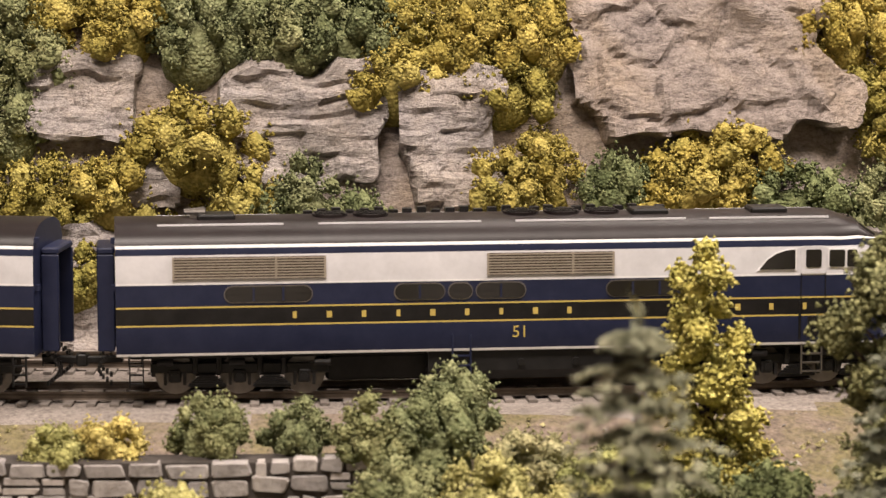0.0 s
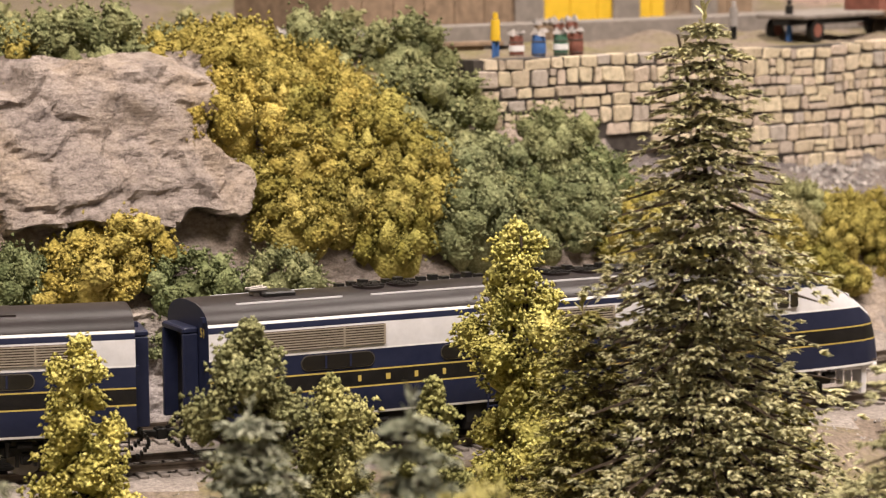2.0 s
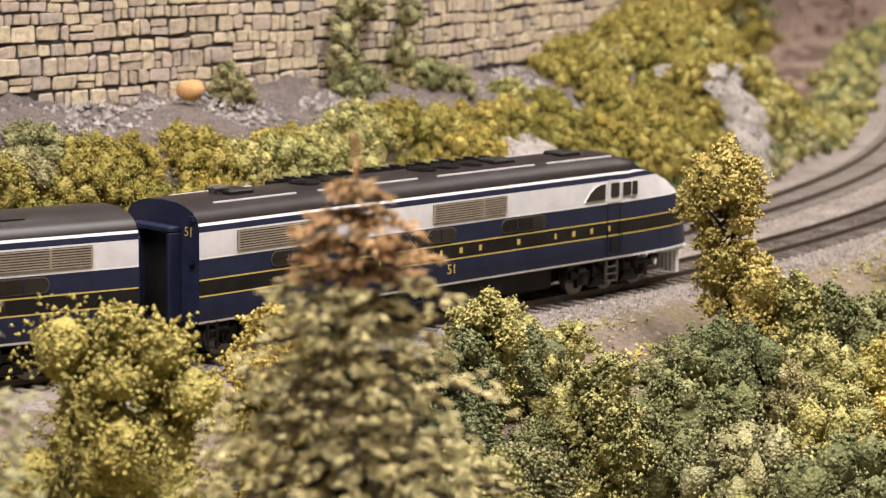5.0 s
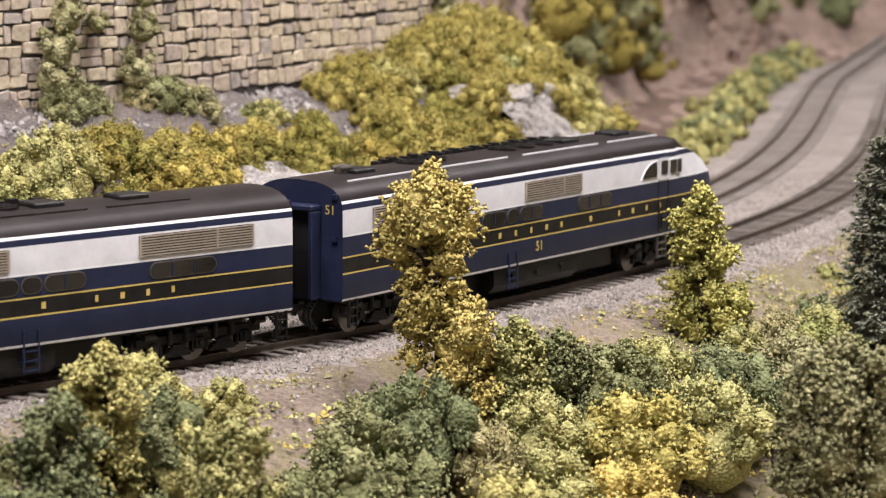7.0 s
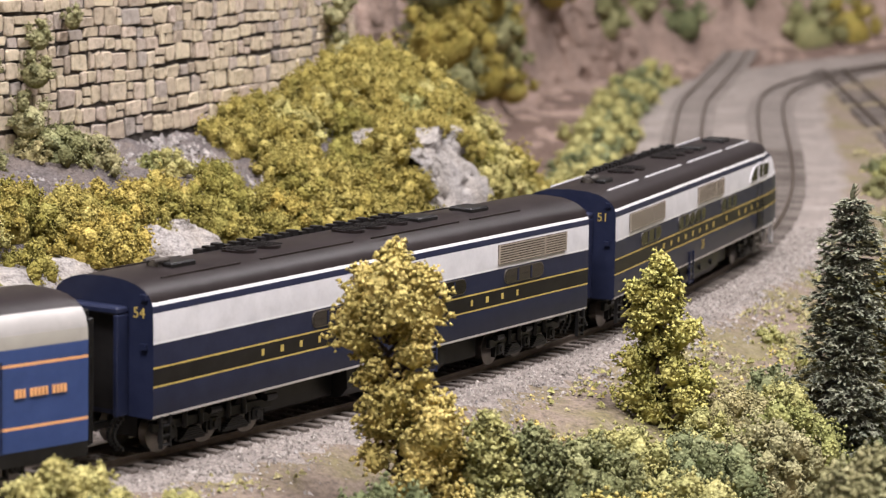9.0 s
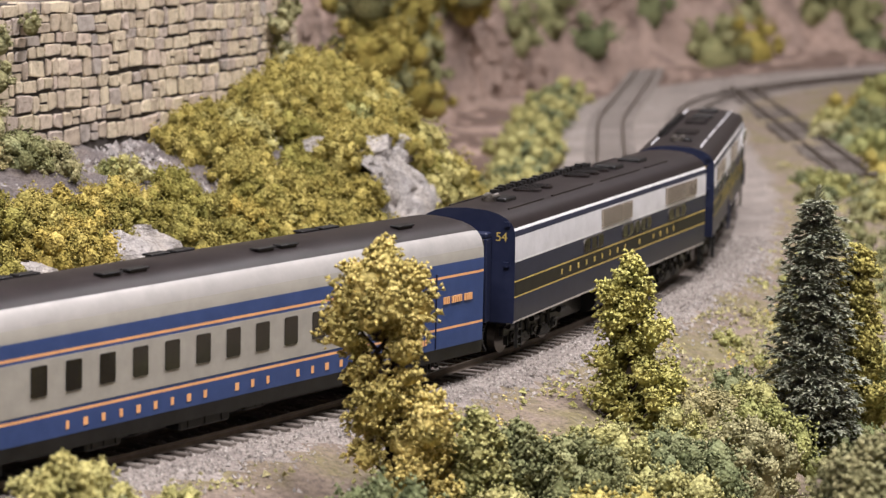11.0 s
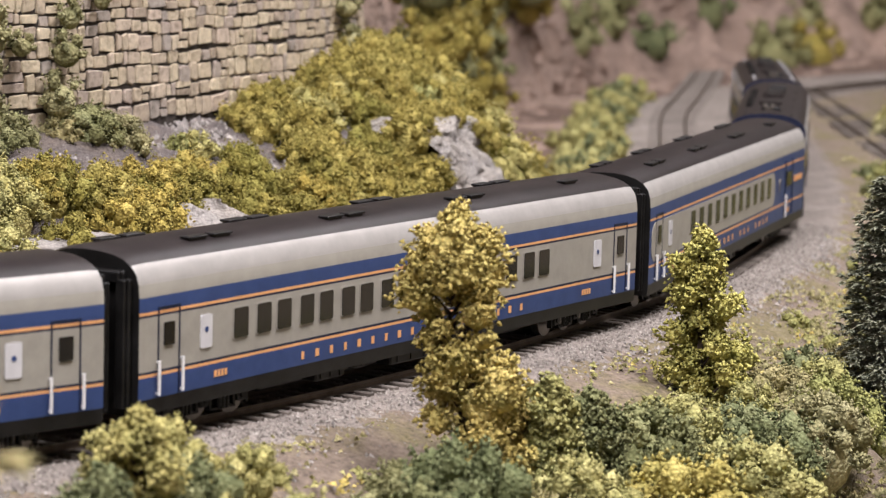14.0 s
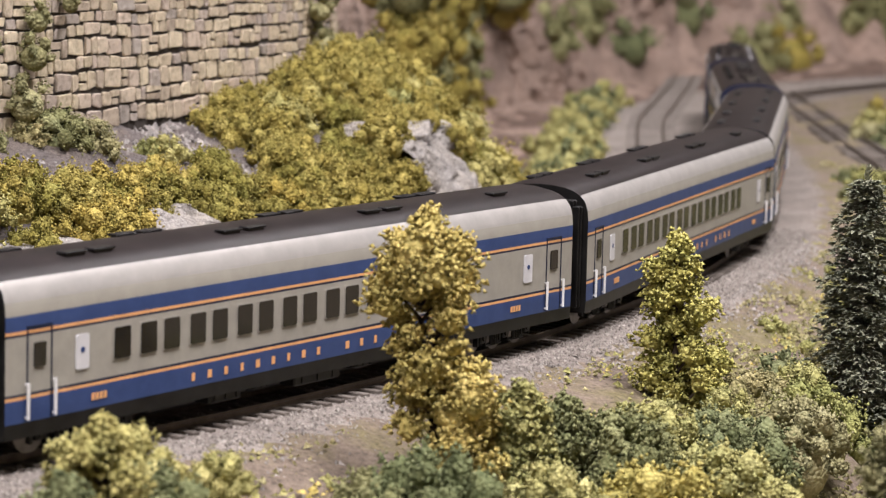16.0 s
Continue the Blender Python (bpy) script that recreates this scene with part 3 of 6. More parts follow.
def rock_outcrop(s0, s1, z0, z1, o0, o1, layered, seed, mat):
    """A broken rock face set into the hillside, its rim sunk behind the soil."""
    nu, nv = max(12, int((s1 - s0) / 0.0019)), max(10, int((z1 - z0) / 0.0017))
    vs = []
    for j in range(nv + 1):
        v = j / nv
        for i in range(nu + 1):
            u = i / nu
            q, z = s0 + (s1 - s0) * u, z0 + (z1 - z0) * v
            r = (abs(2 * u - 1) ** 5 + abs(2 * v - 1) ** 5) ** (1 / 5) + 0.34 * noise.noise((q * 60, z * 60, seed + 9))
            edge = min(1.0, max(0.0, (1.0 - r) * 9))
            p = (q * 26 + seed * 7, z * 34, seed)
            d = 0.0042 * noise.fractal(p, 0.9, 2.1, 3) + 0.0006 * noise.ridged_multi_fractal((q * 190, z * (380 if layered else 210), seed), 1.0, 2.0, 4, 1.0, 2.0)
            if layered:
                zw = z * 190 + 1.4 * noise.noise((q * 12, z * 20, seed)) + q * 9
                k = math.floor(zw)
                gap = min(zw - k, 1 - (zw - k))
                d += 0.0018 * noise.cell((k * 1.7, seed, math.floor(q * 34 + k * 0.37))) - (0.0015 * (1 - gap / 0.12) if gap < 0.12 else 0)
            else:
                c = noise.voronoi((q * 38 + 0.5 * noise.noise((q * 70, z * 70, seed)), z * 46, seed))[0]
                d += 0.0030 * min(1.0, (c[1] - c[0]) * 5) + 0.0009 * noise.fractal((q * 240, z * 240, seed), 0.8, 2.0, 4)
            o = o0 + (o1 - o0) * v - d - 0.004 + (1 - edge) ** 2 * 0.024
            x, y, _ = on_track(q, o)
            vs.append((x, y, z + 0.0022 * noise.noise((q * 90, z * 90, seed + 3))))
    n = nu + 1
    fs = [(j * n + i, j * n + i + 1, (j + 1) * n + i + 1, (j + 1) * n + i) for j in range(nv) for i in range(nu)]
    back = len(vs)
    for u, v in ((0, 0), (1, 0), (1, 1), (0, 1)):
        x, y, _ = on_track(s0 + (s1 - s0) * u, o0 + (o1 - o0) * v + 0.034)
        vs.append((x, y, z0 + (z1 - z0) * v))
    loop_b = [i for i in range(n)]
    fs += [tuple(loop_b[::-1]) + (back, back + 1), (back, back + 3, back + 2, back + 1)]
    mb = MB()
    mb.add(vs, fs)
    return thing("rock_outcrop", mb, mat, "grey layered plaster rock outcrop in the hillside" if layered else "pale weathered plaster rock face in the hillside", "rock", "rock outcrops")


for i, r in enumerate(ROCKS):
    rock_outcrop(*r, i + 1, M["greyrock"] if r[6] else M["whiterock" if r[0] > 0.7 else "rock"])


def bare(s, z):
    """Where rock shows on the hillside."""
    for a, b, c, d, _, _, _ in ROCKS[:6]:
        if a + 0.004 < s < b - 0.004 and c + 0.002 < z < d - 0.002:
            return True
    return z < 0.022 and noise.noise((s * 30, 0, 4.0)) > -0.2


def bare_low(s, z):
    for a, b, c, d, _, _, _ in ROCKS[8:]:
        if a + 0.004 < s < b - 0.004 and c < z < d - 0.004:
            return True
    return False


# hillside above the tracks
row = 0
for o in np.arange(0.092, 0.20, 0.0095):
    q = -0.09 + 0.015 * (row % 2)
    row += 1
    while q < 0.455:
        qq, oo = q + bush_rnd.uniform(-0.008, 0.008), o + bush_rnd.uniform(-0.003, 0.003)
        x, y, z = ground_at(qq, oo)
        q += 0.034 if o < 0.15 else 0.046
        if bare(qq, z + 0.007) or (qq > 0.40 and z > 0.075):
            continue
        n1 = noise.noise((qq * 17, z * 24, 1.7))
        k = "green" if n1 > 0.04 or (qq > 0.345 and z > 0.05 and n1 > -0.2) else "gold"
        if z > 0.108 and qq < 0.21 and n1 > -0.15:
            k = "green"
        shrub(k, x, y, z - 0.009, bush_rnd.uniform(0.034, 0.050), None, "hillside shrubs" if o < 0.150 else "brow shrubs")
# below the retaining wall
for i in range(125):
    q = 0.44 + 0.70 * (i + bush_rnd.random()) / 125
    x, y, z = ground_at(q, bush_rnd.uniform(0.100, 0.140))
    if bare_low(q, z + 0.006):
        continue
    n1 = noise.noise((q * 9, z * 30, 8.2))
    k = "olive" if n1 > 0.25 and q < 0.75 else ("lime" if n1 < -0.3 else "gold")
    shrub(k, x, y, z - 0.004, bush_rnd.uniform(0.022, 0.034), None, "shrubs below the wall")
for q, o, k, w in ((0.90, 0.150, "lime", 0.020), (0.895, 0.155, "lime", 0.016), (0.703, 0.172, "olive", 0.022), (0.783, 0.168, "olive", 0.024), (0.79, 0.172, "olive", 0.020), (0.80, 0.168, "olive", 0.022),
                   (0.845, 0.166, "olive", 0.028), (0.86, 0.16, "olive", 0.026), (0.835, 0.17, "olive", 0.022), (1.0, 0.150, "gold", 0.026), (1.03, 0.152, "gold", 0.028), (1.06, 0.158, "gold", 0.03),
                   (1.09, 0.162, "gold", 0.032), (1.13, 0.166, "gold", 0.034), (1.17, 0.168, "gold", 0.036), (1.2, 0.16, "gold", 0.036), (1.22, 0.145, "lime", 0.03), (1.24, 0.13, "lime", 0.026),
                   (1.2, 0.175, "green", 0.036), (1.23, 0.17, "gold", 0.04), (1.25, 0.18, "gold", 0.036), (1.18, 0.13, "gold", 0.028), (1.2, 0.12, "lime", 0.026)):
    shrub_s(k, q, o, w, None, -0.003, "shrubs below the wall" if q < 1.0 else "cut shrubs")
# a cascade of growth over the end of the cut
cut_rnd = random.Random(31)
for i in range(120):
    q, o = cut_rnd.uniform(0.96, 1.27), cut_rnd.uniform(0.092, 0.170)
    x, y, z = ground_at(q, o)
    if z < -0.006 or (1.036 < q < 1.096 and o < 0.120):
        continue
    shrub("lime" if cut_rnd.random() < 0.2 else "gold", x, y, z - 0.004, cut_rnd.uniform(0.020, 0.034), None, "cut shrubs")
for q, o, z, w in ((1.030, 0.114, 0.042, 0.026), (1.066, 0.116, 0.046, 0.026), (1.084, 0.114, 0.044, 0.024), (1.098, 0.108, 0.036, 0.026), (1.022, 0.106, 0.026, 0.028), (1.026, 0.098, 0.010, 0.026)):
    x, y, _ = on_track(q, o)
    shrub("gold", x, y, z, w, None, "cut shrubs")
# growth hanging down the far cliff
for i in range(110):
    q = cut_rnd.uniform(1.28, 2.05)
    if noise.noise((q * 14, 3.0, 0.5)) < -0.08:
        continue
    x, y, _ = on_track(q, cut_rnd.uniform(0.172, 0.196))
    shrub(cut_rnd.choice(("gold", "olive", "gold")), x, y, cut_rnd.uniform(0.0, 0.115), cut_rnd.uniform(0.026, 0.046), None, "far shrubs")
# ivy on the wall
for q, z, w in ((0.785, 0.086, 0.020), (0.79, 0.098, 0.020), (0.782, 0.076, 0.022), (0.795, 0.066, 0.022), (0.81, 0.092, 0.012), (0.835, 0.075, 0.02), (0.84, 0.09, 0.016), (0.842, 0.102, 0.014),
                (0.865, 0.106, 0.010), (1.125, 0.100, 0.016), (1.13, 0.085, 0.018), (1.14, 0.105, 0.016), (0.70, 0.070, 0.018)):
    x, y, _ = on_track(q, 0.172)
    shrub("olive", x, y, z - w / 2, w, None, "wall ivy")
# verge beside the second track further on
for i in range(60):
    q = bush_rnd.uniform(1.22, 2.1)
    shrub_s(bush_rnd.choice(("lime", "green", "lime")), q, bush_rnd.uniform(0.090, 0.115), bush_rnd.uniform(0.026, 0.038), None, -0.003, "verge shrubs")
for i in range(46):
    q = bush_rnd.uniform(0.72, 1.3)
    shrub_s(bush_rnd.choice(("lime", "green", "lime", "olive")), q, bush_rnd.uniform(0.083, 0.098), bush_rnd.uniform(0.013, 0.021), None, -0.002, "verge shrubs")
# the far cliff
for i in range(260):
    q, o = bush_rnd.uniform(1.22, 2.9), bush_rnd.uniform(0.17, 0.40)
    x, y, z = ground_at(q, o)
    if z < -0.004 or noise.noise((x * 11, y * 11, 2.0)) < -0.05:
        continue
    shrub(bush_rnd.choice(("gold", "olive", "olive", "green")), x, y, z - 0.006, bush_rnd.uniform(0.04, 0.085), None, "far shrubs")
verge_rnd = random.Random(77)
for i in range(170):
    q, o = verge_rnd.uniform(0.86, 1.55), verge_rnd.uniform(-0.22, -0.050)
    shrub_s(verge_rnd.choice(("lime", "olive", "green", "olive")), q, o, verge_rnd.uniform(0.010, 0.022), None, -0.003, "far shrubs")
for i in range(75):
    q, o = bush_rnd.uniform(1.25, 2.5), bush_rnd.uniform(-0.45, -0.10)
    x, y, z = ground_at(q, o)
    shrub(bush_rnd.choice(("lime", "olive", "gold", "green")), x, y, max(z, -0.02) - 0.006, bush_rnd.uniform(0.03, 0.06), None, "far shrubs")
for i, (q0, q1, o, top) in enumerate(((1.30, 1.50, 0.200, 0.09), (1.48, 1.70, 0.200, 0.10), (1.66, 1.88, 0.196, 0.11), (1.84, 2.02, 0.184, 0.15), (1.97, 2.10, 0.180, 0.12), (2.06, 2.20, 0.176, 0.16),
                                      (2.16, 2.34, 0.190, 0.11), (2.28, 2.46, 0.215, 0.15), (2.40, 2.60, 0.245, 0.10), (2.54, 2.80, 0.300, 0.13))):
    rock_outcrop(q0, q1, -0.022, top, o, o + 0.045, False, 40 + i, M["pinkrock"])


# ---------------------------------------------------------------- trees
def trunk_mesh(h, r, rnd, limbs):
    mb = MB()
    n, m = 7, 8
    vs = []
    bend = [(rnd.uniform(-.04, .04) * h * (k / n), rnd.uniform(-.04, .04) * h * (k / n)) for k in range(n + 1)]
    for k in range(n + 1):
        rr = r * (1 - 0.85 * k / n) * (1.35 if k == 0 else 1)
        for i in range(m):
            a = 2 * math.pi * i / m
            vs.append((bend[k][0] + rr * math.cos(a), bend[k][1] + rr * math.sin(a), h * k / n))
    fs = [(k * m + i, k * m + (i + 1) % m, (k + 1) * m + (i + 1) % m, (k + 1) * m + i) for k in range(n) for i in range(m)]
    mb.add(vs, fs + [tuple(range(m - 1, -1, -1))])
    for p, q in limbs:
        p, q = Vector(p), Vector(q)
        d = (q - p).normalized()
        u = d.orthogonal().normalized()
        w = d.cross(u)
        ring = [tuple(p + (u * math.cos(a) + w * math.sin(a)) * r * 0.4) for a in (0, 2.1, 4.2)] + [tuple(q + (u * math.cos(a) + w * math.sin(a)) * r * 0.12) for a in (0, 2.1, 4.2)]
        mb.add(ring, [(0, 1, 4, 3), (1, 2, 5, 4), (2, 0, 3, 5), (3, 4, 5)])
    return mb


def leafy_tree(x, y, z0, z1, width, mat, label, seed, taper=0.5, crumbs=130, size=0.00100, sway=0.0):
    """An upright tree: trunk, limbs and a crown of crumbly lumps with gaps."""
    rnd = random.Random(seed)
    h = z1 - z0
    tr = tagged(new("tree"), label, "tree", "trackside trees")
    tr.matrix_basis = pose(x, y, z0)
    crown, limbs = MB(), []
    n = min(100, max(34, int(h / width * 22)))
    turn = rnd.uniform(0, 6.28)
    for i in range(n):
        f = (i + 0.5) / n
        round_top = 1.0 if f < 0.86 else math.sqrt(max(0.05, 1 - ((f - 0.86) / 0.16) ** 2))
        w = width * 0.5 * (1 - taper * f ** 1.4) * round_top * (0.86 + 0.20 * math.sin(f * 15 + seed) * (0.6 + 0.4 * math.sin(f * 6 + seed * 2)))
        a = i * 2.4 + rnd.uniform(-.5, .5)
        rr = w * rnd.uniform(0.22, 0.74) if f < 0.95 else 0
        sx, sy = sway * math.sin(f * 5.2 + 0.6), 0.5 * sway * math.sin(f * 4 + turn)
        c = (sx + rr * math.cos(a), sy + rr * math.sin(a), h * (0.05 + 0.90 * f))
        limbs.append(((sx * 0.9, sy * 0.9, max(0, c[2] - rr * 0.9)), c))
        lr = max(0.0032, w * rnd.uniform(0.30, 0.50))
        lobe(crown, c, lr, min(330, int(crumbs * max(0.7, (lr / 0.0052) ** 2))), rnd, size)
    part("trunk", trunk_mesh(h * 0.92, max(0.0011, width * 0.045), rnd, limbs), M["bark"], tr)
    part("crown", crown.mesh("crown", [mat], True), None, tr)
    return tr


def conifer(x, y, z0, z1, width, mat, label, seed, whorls=15, droop=0.28, blade=0.0036, tip_mat=None):
    """A spruce: trunk and drooping needle-covered branches in whorls."""
    rnd = random.Random(seed)
    h = z1 - z0
    tr = tagged(new("spruce_tree"), label, "tree", "trackside trees")
    tr.matrix_basis = pose(x, y, z0)
    mb, limbs = MB(), []

    def spray(p, d, ln, wd):
        """A flat, slightly folded tuft of needles."""
        d = d.normalized()
        side = d.cross(Vector((0, 0, 1)))
        side = side.normalized() if side.length > 1e-4 else Vector((1, 0, 0))
        up = side.cross(d)
        q = p + d * ln
        m1 = p + d * ln * 0.45 + up * wd * 0.45
        vs = [p, m1 + side * wd, q, m1 - side * wd]
        mb.add([tuple(v) for v in vs], [(0, 1, 2), (0, 2, 3)])

    for k in range(whorls):
        f = k / (whorls - 1)
        zc = h * (0.06 + 0.90 * f)
        reach = width * 0.5 * (1 - f) ** 0.60 * rnd.uniform(0.72, 1.15) + 0.0055
        nb = int(7 + 5 * (1 - f))
        for b in range(nb):
            a = 2 * math.pi * b / nb + k * 0.7 + rnd.uniform(-.25, .25)
            ln = reach * rnd.uniform(0.7, 1.12)
            out = Vector((math.cos(a), math.sin(a), 0))
            tip = Vector((0, 0, zc)) + out * ln + Vector((0, 0, -ln * droop * rnd.uniform(0.5, 1.4)))
            limbs.append(((0, 0, zc), tuple(tip)))
            m = max(5, int(ln / 0.00135))
            for j in range(m):
                g = (j + 1) / m
                p = Vector((0, 0, zc)) + out * ln * g + Vector((0, 0, -ln * droop * g * g))
                sd = out.cross(Vector((0, 0, 1)))
                p += sd * rnd.uniform(-1, 1) * ln * (0.12 + 0.30 * g) + Vector((0, 0, rnd.uniform(-0.0016, 0.0010)))
                for sgn in (-1, 0, 1, -1, 1, 0, -1, 1, -1, 1):
                    dd = out * rnd.uniform(0.3, 1.0) + sd * sgn * rnd.uniform(0.3, 1.1) + Vector((0, 0, rnd.uniform(-0.32, 0.16)))
                    spray(p, dd, blade * rnd.uniform(0.6, 1.1), blade * rnd.uniform(0.16, 0.27))
    for j in range(14):
        spray(Vector((0, 0, h * rnd.uniform(0.93, 1.0))), Vector((rnd.uniform(-.6, .6), rnd.uniform(-.6, .6), 0.8)), blade * 1.2, blade * 0.2)
    part("trunk", trunk_mesh(h * 0.95, min(0.0024, width * 0.022), rnd, limbs), M["bark"], tr)
    needles = mb.mesh("needles", [mat, tip_mat or mat])
    for p in needles.polygons:
        p.material_index = int(p.center.z > h * 0.86)
    part("needles", needles, None, tr)
    return tr


def at_line(s, off):
    x, y, _ = on_track(s, off)
    return x, y


for i, (q, o, z0, z1, w, mk, tp, lab) in enumerate((
        (0.156, -0.072, -0.022, 0.053, 0.031, "yellowlime", 0.62, "bright yellow cone-shaped foam tree beside the track"),
        (0.190, -0.120, -0.050, 0.064, 0.032, "olive", 0.35, "tall olive-green foam tree beside the track"),
        (0.215, -0.105, -0.045, 0.043, 0.036, "lime", 0.4, "round green foam tree beside the track"),
        (0.240, -0.115, -0.045, 0.042, 0.024, "lime", 0.5, "slim lime-green foam tree beside the track"),
        (0.293, -0.050, -0.020, 0.078, 0.038, "yellowlime", 0.45, "tall gappy lime-yellow foam tree beside the track"),
        (0.416, -0.129, -0.060, 0.045, 0.058, "autumn", 0.20, "broad amber foam tree beside the track"),
        (0.474, -0.107, -0.050, 0.037, 0.036, "autumn", 0.35, "amber foam tree beside the track"),
        (0.706, -0.070, -0.030, 0.064, 0.034, "autumn", 0.12, "crooked golden foam tree beside the track"),
        (0.850, -0.068, -0.026, 0.043, 0.036, "yellowlime", 0.45, "lime-yellow foam tree beside the track"),
        (0.335, -0.125, -0.050, 0.030, 0.040, "gold", 0.4, "golden foam tree behind the spruce"),
        (0.93, -0.118, -0.030, 0.040, 0.030, "autumn", 0.4, "amber foam tree beside the track"),
        (0.98, -0.150, -0.030, 0.042, 0.036, "lime", 0.4, "lime-yellow foam tree beside the track"))):
    x, y = at_line(q, o)
    leafy_tree(x, y, z0, z1, w * (1.5 if q < 0.6 else 1.12), M[mk], lab, 20 + i, tp, sway=0.005 if "crooked" in lab else 0.0015)

for i, (q, o, z0, z1, w, mk, n, lab) in enumerate((
        (0.303, -0.142, -0.060, 0.145, 0.086, "needle", 24, "tall drooping green spruce beside the track"),
        (0.277, -0.125, -0.050, 0.060, 0.034, "lime", 16, "small lime-green conifer beside the track"),
        (0.305, -0.270, -0.090, 0.100, 0.105, "needle", 20, "dark green spruce near the layout edge"),
        (0.384, -0.285, -0.090, 0.103, 0.095, "needle", 20, "dark green spruce with a rusty tip near the layout edge"),
        (0.101, -0.300, -0.085, 0.070, 0.050, "bluegreen", 16, "grey-green spruce near the layout edge"),
        (0.160, -0.240, -0.075, 0.060, 0.034, "bluegreen", 15, "small blue-grey spruce near the layout edge"),
        (0.175, -0.300, -0.085, 0.070, 0.034, "bluegreen", 15, "small blue-grey spruce near the layout edge"),
        (0.905, -0.110, -0.026, 0.058, 0.019, "bluegreen", 18, "thin-topped green spruce beside the track"),
        (1.45, -0.16, -0.02, 0.10, 0.08, "bluegreen", 18, "dark blue-green spruce by the far curve"))):
    x, y = at_line(q, o)
    conifer(x, y, z0, z1, w * 1.2, M[mk], lab, 60 + i, int(n * 1.55), tip_mat=M["rust"] if "rusty" in lab else None)

